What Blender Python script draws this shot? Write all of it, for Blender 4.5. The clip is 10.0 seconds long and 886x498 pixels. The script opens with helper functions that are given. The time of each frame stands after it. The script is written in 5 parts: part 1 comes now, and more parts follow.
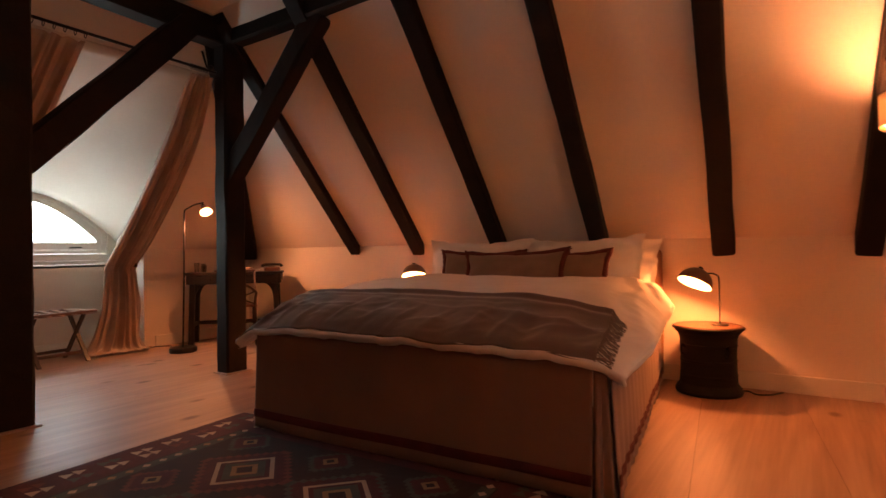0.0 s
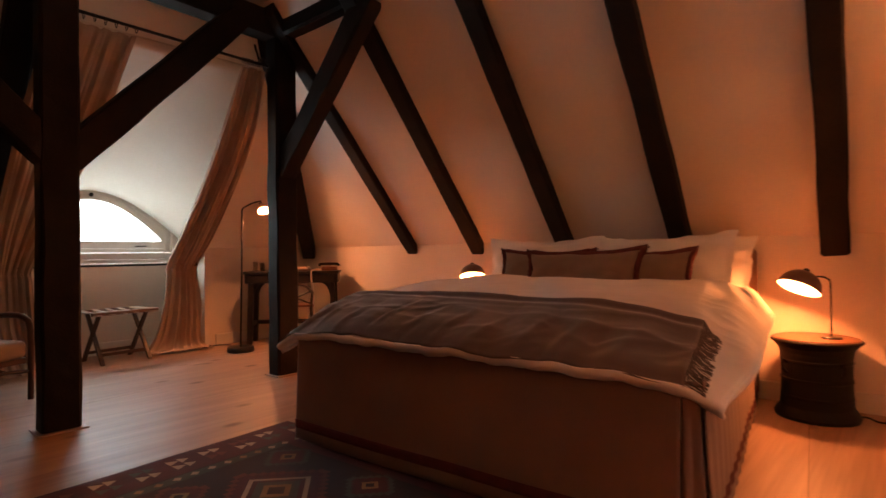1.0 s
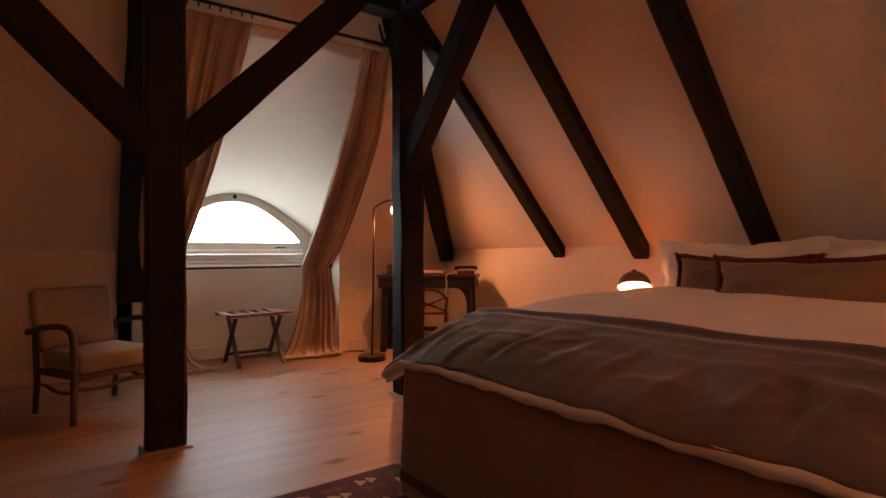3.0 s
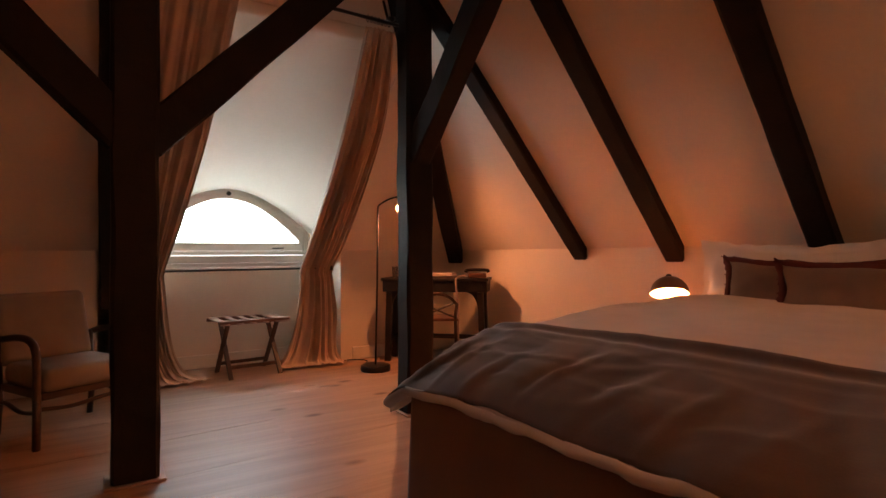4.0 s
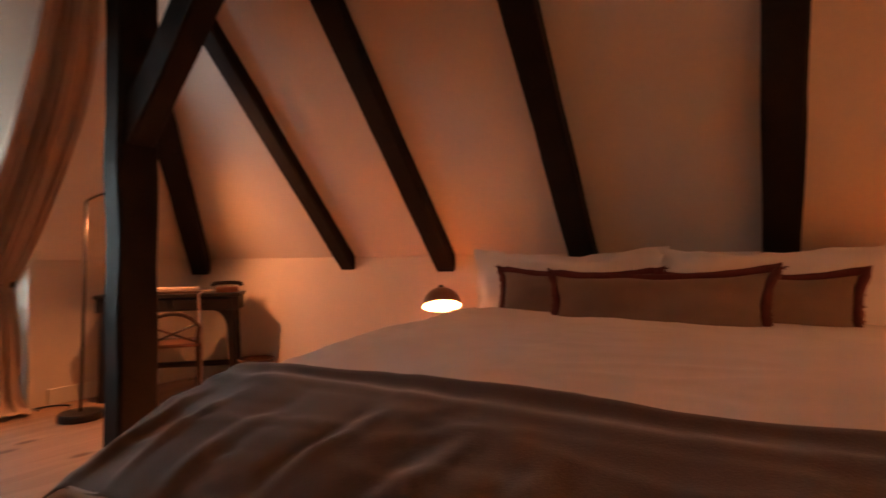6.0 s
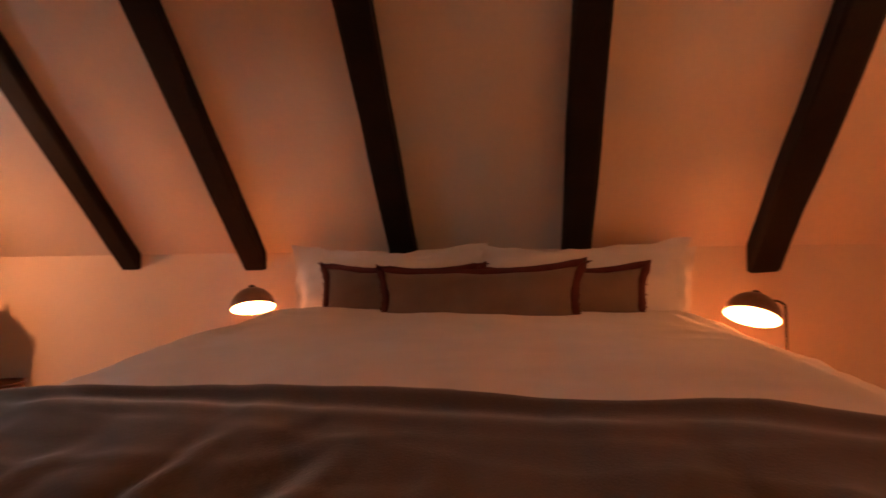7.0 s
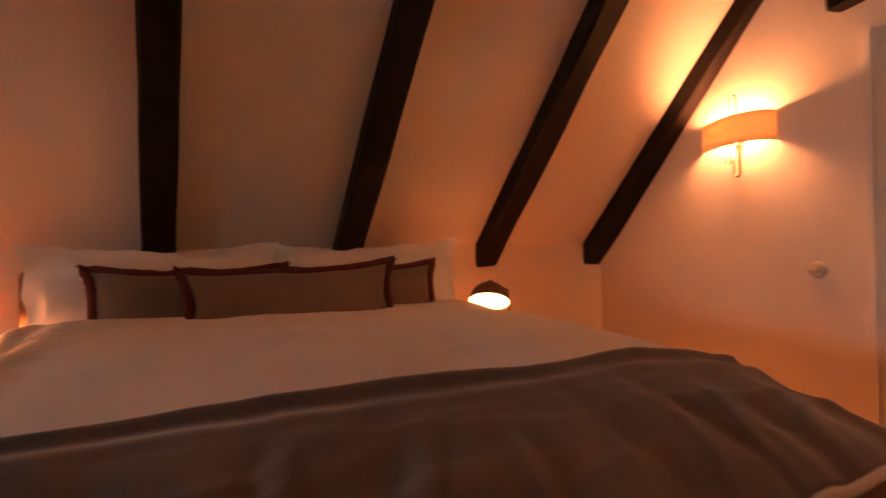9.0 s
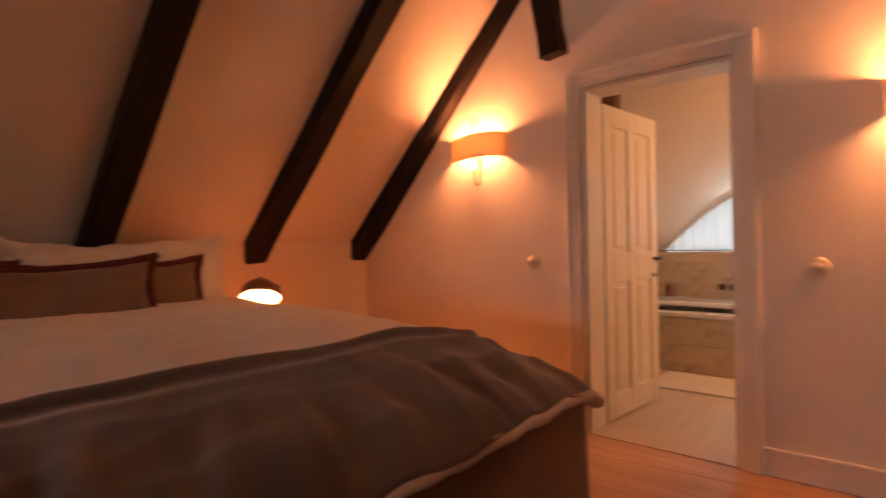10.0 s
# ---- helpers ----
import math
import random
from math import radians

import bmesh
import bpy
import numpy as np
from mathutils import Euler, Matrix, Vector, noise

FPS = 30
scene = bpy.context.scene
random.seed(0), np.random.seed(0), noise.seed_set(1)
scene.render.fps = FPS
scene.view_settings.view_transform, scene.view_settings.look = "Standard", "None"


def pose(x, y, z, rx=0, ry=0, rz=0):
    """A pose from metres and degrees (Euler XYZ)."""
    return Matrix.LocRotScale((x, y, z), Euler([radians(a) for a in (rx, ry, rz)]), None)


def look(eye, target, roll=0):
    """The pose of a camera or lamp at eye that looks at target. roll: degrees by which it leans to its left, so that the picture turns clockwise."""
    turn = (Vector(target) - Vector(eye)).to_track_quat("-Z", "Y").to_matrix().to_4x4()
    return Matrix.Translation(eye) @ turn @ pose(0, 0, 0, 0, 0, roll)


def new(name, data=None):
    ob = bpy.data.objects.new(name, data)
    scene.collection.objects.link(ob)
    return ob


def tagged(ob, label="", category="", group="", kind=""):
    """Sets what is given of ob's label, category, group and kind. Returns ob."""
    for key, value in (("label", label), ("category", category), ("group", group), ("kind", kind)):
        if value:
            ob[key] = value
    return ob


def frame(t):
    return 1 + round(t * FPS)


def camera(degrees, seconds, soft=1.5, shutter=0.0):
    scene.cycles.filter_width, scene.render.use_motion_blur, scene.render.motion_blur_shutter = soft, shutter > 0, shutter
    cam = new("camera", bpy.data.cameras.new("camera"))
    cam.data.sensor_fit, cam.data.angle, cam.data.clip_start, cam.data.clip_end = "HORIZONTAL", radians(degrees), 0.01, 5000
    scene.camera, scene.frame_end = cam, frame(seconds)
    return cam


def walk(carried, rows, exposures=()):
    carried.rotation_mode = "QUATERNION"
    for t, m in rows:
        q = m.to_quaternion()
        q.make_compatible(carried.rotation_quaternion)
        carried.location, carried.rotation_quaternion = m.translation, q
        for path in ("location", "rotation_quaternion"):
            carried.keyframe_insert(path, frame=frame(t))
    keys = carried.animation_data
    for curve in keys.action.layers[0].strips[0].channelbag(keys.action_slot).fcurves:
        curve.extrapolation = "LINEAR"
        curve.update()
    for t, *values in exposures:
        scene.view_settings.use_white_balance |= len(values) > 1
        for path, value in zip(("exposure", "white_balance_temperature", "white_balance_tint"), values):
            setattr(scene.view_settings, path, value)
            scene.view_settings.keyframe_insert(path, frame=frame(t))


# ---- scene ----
cam = camera(78.5, 10.0, shutter=0.5)
PATH = [
    (0, (2.098, 0.298, 1.02), (0.985, 1.959, 1.032), -0.8),
    (0.5, (2.029, 0.434, 1.012), (0.83, 2.035, 1.027), -0.8),
    (1, (1.949, 0.612, 1.014), (0.642, 2.126, 1.028), -0.7),
    (1.5, (1.843, 0.772, 1.036), (0.419, 2.176, 1.052), -0.7),
    (2, (1.719, 0.919, 1.037), (0.171, 2.185, 1.056), -0.5),
    (2.5, (1.62, 1.07, 1.041), (-0.026, 2.206, 1.059), -0.6),
    (4, (1.097, 1.396, 1.058), (-0.588, 2.473, 1.077), -0.3),
    (4.5, (0.966, 1.484, 1.085), (-0.683, 2.615, 1.11), -0.3),
    (5, (0.863, 1.574, 1.123), (-0.683, 2.843, 1.141), -0.4),
    (5.5, (0.796, 1.705, 1.1), (-0.562, 3.172, 1.13), -0.5),
    (7, (0.574, 1.812, 1.057), (0.16, 3.769, 1.09), -0.7),
    (7.5, (0.445, 1.834, 1.076), (0.405, 3.834, 1.101), -0.85),
    (8, (0.254, 1.861, 1.06), (0.578, 3.834, 1.079), -0.9),
    (8.5, (0.062, 1.829, 1.061), (0.623, 3.748, 1.074), -1.0),
    (9, (-0.118, 1.758, 1.067), (0.714, 3.577, 1.076), -1.1),
    (9.5, (-0.239, 1.701, 1.073), (0.946, 3.311, 1.073), -1.2),
    (10, (-0.25, 1.636, 1.058), (1.261, 2.947, 1.043), -1.2),
]
walk(cam, [(t, look(eye, target, roll)) for t, eye, target, roll in PATH])

WARM, GOLD, COOL = (1.0, 0.258, 0.066), (1.0, 0.325, 0.118), (0.82, 0.97, 1.0)
SKY, DAY, DAY2, SKYGLOW = 0.05, 27.0, 3.5, 2.4
BED, WALL, STAND, BATH = 85.0, 23.0, 64.0, 33.0

# ---- world, daylight and lamps' colours ----
world = bpy.data.worlds.new("sky_world")
scene.world = world
world.use_nodes = True
wn, wl = world.node_tree.nodes, world.node_tree.links
sky = wn.new("ShaderNodeTexSky")
sky.sky_type = "NISHITA"
sky.sun_disc = False
sky.sun_elevation, sky.sun_rotation = radians(35), radians(60)
wl.new(sky.outputs["Color"], wn["Background"].inputs["Color"])
wn["Background"].inputs["Strength"].default_value = SKY

sun = new("sun", bpy.data.lights.new("sun", "SUN"))
sun.data.energy, sun.data.angle, sun.data.color = 0.5, radians(20), (1, 0.96, 0.9)
sun.matrix_world = look((0, 0, 10), (6, -3, 3))


def area(name, eye, target, w, h, power, color):
    ob = new(name, bpy.data.lights.new(name, "AREA"))
    ob.data.shape, ob.data.size, ob.data.size_y = "RECTANGLE", w, h
    ob.data.energy, ob.data.color = power, color
    ob.matrix_world = look(eye, target)
    return ob


def bulb(name, at, power, radius=0.03, color=WARM):
    ob = new(name, bpy.data.lights.new(name, "POINT"))
    ob.data.energy, ob.data.color, ob.data.shadow_soft_size = power, color, radius
    ob.location = at
    return ob


# sky light standing in the two arched window openings
area("window_daylight", (-4.66, 2.47, 1.36), (-3.0, 2.47, 1.62), 1.40, 0.50, DAY, COOL)
area("bathroom_daylight", (5.32, 2.45, 1.35), (4.0, 2.45, 1.1), 1.1, 0.40, DAY2, COOL)

# ---- materials ----
def mat(name):
    m = bpy.data.materials.new(name)
    m.use_nodes = True
    return m, m.node_tree.nodes, m.node_tree.links, m.node_tree.nodes["Principled BSDF"]


def ramp(n, stops):
    r = n.new("ShaderNodeValToRGB")
    e = r.color_ramp.elements
    while len(e) < len(stops):
        e.new(0.5)
    for k, (p, c) in zip(e, stops):
        k.position, k.color = p, (*c, 1)
    return r


def surface(name, dark, light, rough=0.6, scale=4.0, stretch=(1, 1, 1), fine=60.0, bump=0.15, metal=0.0, piece=0.0, sheen=0.0, sub=0.0):
    """A colour that wanders between two tones at a coarse and a fine scale, with a fine relief."""
    m, n, l, b = mat(name)
    co = n.new("ShaderNodeTexCoord")
    mp = n.new("ShaderNodeMapping")
    mp.inputs["Scale"].default_value = stretch
    l.new(co.outputs["Object"], mp.inputs["Vector"])
    a, f = n.new("ShaderNodeTexNoise"), n.new("ShaderNodeTexNoise")
    a.inputs["Scale"].default_value, a.inputs["Detail"].default_value = scale, 5
    f.inputs["Scale"].default_value, f.inputs["Detail"].default_value = fine, 4
    for q in (a, f):
        l.new(mp.outputs["Vector"], q.inputs["Vector"])
    mix = n.new("ShaderNodeMath")
    mix.operation = "MULTIPLY_ADD"
    l.new(f.outputs["Fac"], mix.inputs[0])
    mix.inputs[1].default_value = 0.35
    l.new(a.outputs["Fac"], mix.inputs[2])
    r = ramp(n, [(0.4, dark), (0.95, light)])
    last = mix
    if piece:
        oi = n.new("ShaderNodeObjectInfo")
        ad = n.new("ShaderNodeMath")
        ad.operation = "MULTIPLY_ADD"
        l.new(oi.outputs["Random"], ad.inputs[0])
        ad.inputs[1].default_value = piece
        l.new(mix.outputs[0], ad.inputs[2])
        last = ad
    l.new(last.outputs[0], r.inputs["Fac"])
    l.new(r.outputs["Color"], b.inputs["Base Color"])
    rr = n.new("ShaderNodeMapRange")
    rr.inputs["To Min"].default_value, rr.inputs["To Max"].default_value = max(rough - 0.1, 0.05), min(rough + 0.1, 1)
    l.new(a.outputs["Fac"], rr.inputs["Value"])
    l.new(rr.outputs["Result"], b.inputs["Roughness"])
    b.inputs["Metallic"].default_value = metal
    b.inputs["Sheen Weight"].default_value = sheen
    if bump:
        bp = n.new("ShaderNodeBump")
        bp.inputs["Strength"].default_value, bp.inputs["Distance"].default_value = bump, 0.01
        l.new(mix.outputs[0], bp.inputs["Height"])
        l.new(bp.outputs["Normal"], b.inputs["Normal"])
    return m


def glow(name, color, strength):
    m, n, l, b = mat(name)
    b.inputs["Base Color"].default_value = (0.9, 0.9, 0.9, 1)
    b.inputs["Emission Color"].default_value = (*color, 1)
    b.inputs["Emission Strength"].default_value = strength
    return m


PLASTER = surface("warm_white_plaster", (0.715, 0.635, 0.545), (0.815, 0.73, 0.635), 0.85, 1.3, fine=45, bump=0.06)
TRIM = surface("cream_painted_wood", (0.68, 0.64, 0.57), (0.78, 0.74, 0.68), 0.45, 3, fine=30, bump=0.04)
BEAM = surface("black_brown_stained_timber", (0.0042, 0.0030, 0.0025), (0.019, 0.0110, 0.0078), 0.68, 5, (1, 1, 1), 70, 0.45)
BEAM.node_tree.nodes["Principled BSDF"].inputs["Specular IOR Level"].default_value = 0.2


def boards(name, dark, light, knot):
    """Oiled softwood: long grain along y, drifting tone from board to board, scattered knots."""
    m, n, l, b = mat(name)
    co, oi = n.new("ShaderNodeTexCoord"), n.new("ShaderNodeObjectInfo")
    sh_ = n.new("ShaderNodeVectorMath")
    sh_.operation = "MULTIPLY_ADD"
    l.new(oi.outputs["Random"], sh_.inputs[0])
    sh_.inputs[1].default_value = (7, 13, 0)
    l.new(co.outputs["Object"], sh_.inputs[2])
    g1, g2 = n.new("ShaderNodeMapping"), n.new("ShaderNodeMapping")
    g1.inputs["Scale"].default_value, g2.inputs["Scale"].default_value = (11, 0.7, 1), (60, 2.2, 1)
    a, f, k = n.new("ShaderNodeTexNoise"), n.new("ShaderNodeTexNoise"), n.new("ShaderNodeTexVoronoi")
    a.inputs["Scale"].default_value, a.inputs["Detail"].default_value, a.inputs["Distortion"].default_value = 1.0, 6, 0.6
    f.inputs["Scale"].default_value, f.inputs["Detail"].default_value = 1.0, 5
    km = n.new("ShaderNodeMapping")
    km.inputs["Scale"].default_value = (3.4, 1.9, 1)
    for q, w in ((g1, a), (g2, f), (km, k)):
        l.new(sh_.outputs[0], q.inputs["Vector"])
        l.new(q.outputs["Vector"], w.inputs["Vector"])
    k.inputs["Scale"].default_value = 1.0
    mx_ = n.new("ShaderNodeMath")
    mx_.operation = "MULTIPLY_ADD"
    l.new(f.outputs["Fac"], mx_.inputs[0])
    mx_.inputs[1].default_value = 0.45
    l.new(a.outputs["Fac"], mx_.inputs[2])
    ad = n.new("ShaderNodeMath")
    ad.operation = "MULTIPLY_ADD"
    l.new(oi.outputs["Random"], ad.inputs[0])
    ad.inputs[1].default_value = 0.16
    l.new(mx_.outputs[0], ad.inputs[2])
    r = ramp(n, [(0.45, dark), (1.0, light)])
    l.new(ad.outputs[0], r.inputs["Fac"])
    kr = ramp(n, [(0.05, (1, 1, 1)), (0.15, (0, 0, 0))])
    l.new(k.outputs["Distance"], kr.inputs["Fac"])
    mix = n.new("ShaderNodeMixRGB")
    l.new(kr.outputs["Color"], mix.inputs["Fac"])
    l.new(r.outputs["Color"], mix.inputs["Color1"])
    mix.inputs["Color2"].default_value = (*knot, 1)
    l.new(mix.outputs["Color"], b.inputs["Base Color"])
    rr = n.new("ShaderNodeMapRange")
    rr.inputs["To Min"].default_value, rr.inputs["To Max"].default_value = 0.36, 0.60
    l.new(a.outputs["Fac"], rr.inputs["Value"])
    l.new(rr.outputs["Result"], b.inputs["Roughness"])
    bp = n.new("ShaderNodeBump")
    bp.inputs["Strength"].default_value, bp.inputs["Distance"].default_value = 0.12, 0.004
    l.new(mx_.outputs[0], bp.inputs["Height"])
    l.new(bp.outputs["Normal"], b.inputs["Normal"])
    return m


BOARD = boards("oiled_pine_boards", (0.22, 0.125, 0.078), (0.42, 0.275, 0.185), (0.13, 0.065, 0.04))
GAP = surface("dark_joint", (0.02, 0.012, 0.01), (0.04, 0.025, 0.02), 0.9, 8)
LINEN = surface("white_cotton", (0.71, 0.685, 0.655), (0.82, 0.795, 0.765), 0.9, 5, fine=220, bump=0.12, sheen=0.2)
BLANKET = surface("brown_wool_throw", (0.070, 0.052, 0.041), (0.124, 0.092, 0.074), 0.95, 4, fine=260, bump=0.3, sheen=0.4)
SKIRT = surface("tan_wool_valance", (0.190, 0.112, 0.086), (0.255, 0.155, 0.118), 0.95, 3, fine=260, bump=0.2, sheen=0.2)
RED = surface("dark_red_braid", (0.07, 0.012, 0.011), (0.13, 0.026, 0.022), 0.9, 12, fine=200, bump=0.3)
CUSHION = surface("taupe_cushion_cloth", (0.165, 0.115, 0.083), (0.24, 0.17, 0.125), 0.9, 6, fine=280, bump=0.25, sheen=0.2)
CURTAIN = surface("beige_linen_curtain", (0.45, 0.335, 0.255), (0.59, 0.455, 0.36), 0.9, 5, (1, 1, 1), 160, 0.15)
BLACK = surface("black_metal", (0.010, 0.009, 0.008), (0.022, 0.020, 0.018), 0.4, 10, fine=90, bump=0.05, metal=0.4)
BRONZE = surface("dark_bronze_drum", (0.0022, 0.0018, 0.0016), (0.0085, 0.0050, 0.0038), 0.55, 9, fine=60, bump=0.35)
BRONZE.node_tree.nodes["Principled BSDF"].inputs["Specular IOR Level"].default_value = 0.3
DRUMTOP = surface("worn_brown_table_top", (0.10, 0.045, 0.025), (0.22, 0.10, 0.055), 0.5, 8, fine=50, bump=0.3)
WOOD = surface("dark_walnut", (0.030, 0.014, 0.008), (0.075, 0.035, 0.02), 0.4, 4, (1, 1, 8), 60, 0.15)
REDWOOD = surface("reddish_brown_wood", (0.10, 0.04, 0.022), (0.20, 0.085, 0.05), 0.4, 4, (1, 1, 8), 60, 0.1)
DESKWOOD = surface("near_black_desk_wood", (0.008, 0.006, 0.005), (0.022, 0.015, 0.012), 0.45, 5, fine=60, bump=0.15)
STRAP = surface("pale_webbing", (0.40, 0.30, 0.25), (0.52, 0.41, 0.35), 0.9, 20, fine=300, bump=0.2)
UPHOL = surface("cream_upholstery", (0.26, 0.205, 0.16), (0.34, 0.275, 0.215), 0.9, 6, fine=240, bump=0.2)
CHROME = surface("aged_brass_chrome", (0.55, 0.48, 0.38), (0.75, 0.68, 0.55), 0.2, 10, bump=0.0, metal=1.0)
IVORY = surface("ivory_porcelain", (0.62, 0.54, 0.44), (0.70, 0.63, 0.53), 0.25, 8, bump=0.0)
TILE = surface("beige_glazed_tile", (0.40, 0.33, 0.24), (0.58, 0.50, 0.39), 0.25, 6, fine=25, bump=0.05, piece=0.5)
GROUT = surface("grey_grout", (0.46, 0.40, 0.32), (0.56, 0.49, 0.40), 0.9, 20)
TERRA = surface("pale_bathroom_boards", (0.48, 0.40, 0.31), (0.60, 0.52, 0.42), 0.5, 3, (1, 6, 1), 40, 0.05)
ENAMEL = surface("white_enamel", (0.76, 0.74, 0.70), (0.80, 0.78, 0.75), 0.15, 3, bump=0.0)
SHADE_IN = surface("white_shade_inside", (0.75, 0.72, 0.66), (0.82, 0.79, 0.73), 0.6, 8, bump=0)


# ---- building helpers ----
def part(name, bm, material, parent=None, label="", smooth=False):
    """Links a bmesh as one mesh object, under a thing or a part."""
    me = bpy.data.meshes.new(name)
    bmesh.ops.recalc_face_normals(bm, faces=bm.faces)
    bm.to_mesh(me)
    bm.free()
    for m in (material if isinstance(material, (list, tuple)) else [material]):
        me.materials.append(m)
    if smooth:
        for p in me.polygons:
            p.use_smooth = True
    ob = new(name, me)
    if parent is not None:
        ob.parent = parent
    if label:
        ob["label"] = label
    return ob


def thing(name, label, category, group="", at=(0, 0, 0), turn=0):
    ob = new(name)
    ob.empty_display_size = 0.1
    ob.matrix_basis = pose(*at, 0, 0, turn)
    return tagged(ob, label, category, group)


def box(lo, hi, bevel=0.0, bm=None, seg=2):
    bm = bm or bmesh.new()
    r = bmesh.ops.create_cube(bm, size=1.0)
    c = [(a + b) / 2 for a, b in zip(lo, hi)]
    s = [abs(b - a) for a, b in zip(lo, hi)]
    for v in r["verts"]:
        v.co = Vector(c[i] + v.co[i] * s[i] for i in range(3))
    if bevel:
        es = list({e for v in r["verts"] for e in v.link_edges})
        bmesh.ops.bevel(bm, geom=es, offset=bevel, segments=seg, affect="EDGES", profile=0.5)
    return bm


def prism(points, lo, hi, axis, bm=None, bevel=0.0):
    """A flat outline pushed through from lo to hi along an axis (0, 1 or 2). Points give the two other axes in order."""
    bm = bm or bmesh.new()
    def at(p, v):
        q = list(p)
        q.insert(axis, v)
        return q
    a = [bm.verts.new(at(p, lo)) for p in points]
    b = [bm.verts.new(at(p, hi)) for p in points]
    k = len(points)
    fs = [bm.faces.new(a), bm.faces.new(b[::-1])]
    for i in range(k):
        fs.append(bm.faces.new((a[i], a[(i + 1) % k], b[(i + 1) % k], b[i])))
    if bevel:
        bmesh.ops.bevel(bm, geom=list({e for f in fs for e in f.edges}), offset=bevel, segments=2, affect="EDGES", profile=0.5)
    return bm


def timber(p, q, w, h, up=(0, 0, 1), seed=0, wob=0.008, steps=10, bm=None):
    """A hewn timber from p to q, w wide and h deep, with softly uneven, rounded edges."""
    bm = bm or bmesh.new()
    p, q = Vector(p), Vector(q)
    d = (q - p).normalized()
    side = d.cross(Vector(up)).normalized()
    top = side.cross(d).normalized()
    c = min(w, h) * 0.10
    prof = [(-w / 2 + c, -h / 2), (w / 2 - c, -h / 2), (w / 2, -h / 2 + c), (w / 2, h / 2 - c), (w / 2 - c, h / 2), (-w / 2 + c, h / 2), (-w / 2, h / 2 - c), (-w / 2, -h / 2 + c)]
    rings = []
    for i in range(steps + 1):
        o = p.lerp(q, i / steps)
        ring = []
        for j, (a, b) in enumerate(prof):
            e = noise.noise(Vector((seed * 7.3 + j * 1.7, i * 0.45, seed))) * wob
            g = noise.noise(Vector((seed * 3.1 + 40 + j // 2, i * 0.3, 5))) * wob
            ring.append(bm.verts.new(o + side * (a + e) + top * (b + g)))
        rings.append(ring)
    for r0, r1 in zip(rings, rings[1:]):
        for j in range(8):
            bm.faces.new((r0[j], r0[(j + 1) % 8], r1[(j + 1) % 8], r1[j]))
    bm.faces.new(rings[0][::-1])
    bm.faces.new(rings[-1])
    return bm


def lathe(profile, seg=32, bm=None, at=(0, 0, 0), cap=True):
    """Turns (radius, height) points round the upright axis."""
    bm = bm or bmesh.new()
    rings = []
    for r, z in profile:
        rings.append([bm.verts.new((at[0] + r * math.cos(2 * math.pi * k / seg), at[1] + r * math.sin(2 * math.pi * k / seg), at[2] + z)) for k in range(seg)])
    for r0, r1 in zip(rings, rings[1:]):
        for k in range(seg):
            bm.faces.new((r0[k], r0[(k + 1) % seg], r1[(k + 1) % seg], r1[k]))
    for r, f in ((rings[0], 1), (rings[-1], -1)):
        if cap and (Vector(r[0].co) - Vector(r[seg // 2].co)).length > 1e-4:
            bm.faces.new(r[::-1] if f == 1 else r)
    bmesh.ops.remove_doubles(bm, verts=bm.verts, dist=1e-6)
    return bm


def tube(points, radius, seg=10, bm=None, radii=None):
    """A round bar along points."""
    bm = bm or bmesh.new()
    pts = [Vector(p) for p in points]
    rings, ref = [], Vector((0.13, 0.31, 0.94))
    for i, p in enumerate(pts):
        d = (pts[min(i + 1, len(pts) - 1)] - pts[max(i - 1, 0)]).normalized()
        if abs(d.dot(ref)) > 0.95:
            ref = Vector((0.94, 0.2, 0.1))
        s = d.cross(ref).normalized()
        u = s.cross(d)
        r = radii[i] if radii else radius
        rings.append([bm.verts.new(p + s * r * math.cos(2 * math.pi * k / seg) + u * r * math.sin(2 * math.pi * k / seg)) for k in range(seg)])
    for r0, r1 in zip(rings, rings[1:]):
        for k in range(seg):
            bm.faces.new((r0[k], r0[(k + 1) % seg], r1[(k + 1) % seg], r1[k]))
    bm.faces.new(rings[0][::-1])
    bm.faces.new(rings[-1])
    return bm


def curve(points, n=24):
    """Points along a smooth line through the given ones."""
    P = [Vector(p) for p in points]
    P = [2 * P[0] - P[1]] + P + [2 * P[-1] - P[-2]]
    out = []
    for i in range(1, len(P) - 2):
        k = max(2, n // (len(P) - 3))
        for j in range(k):
            t = j / k
            a, b, c, d = P[i - 1:i + 3]
            out.append(0.5 * ((2 * b) + (c - a) * t + (2 * a - 5 * b + 4 * c - d) * t * t + (3 * b - a - 3 * c + d) * t ** 3))
    return out + [P[-2]]


def sheet(f, nu, nv, bm=None, close=False):
    """A grid of points f(u, v), u and v from 0 to 1."""
    bm = bm or bmesh.new()
    g = [[bm.verts.new(f(i / nu, j / nv)) for j in range(nv + 1)] for i in range(nu + 1)]
    for i in range(nu):
        for j in range(nv):
            bm.faces.new((g[i][j], g[i + 1][j], g[i + 1][j + 1], g[i][j + 1]))
    return bm


def thick(ob, t, offset=-1.0):
    m = ob.modifiers.new("solid", "SOLIDIFY")
    m.thickness, m.offset = t, offset
    return ob


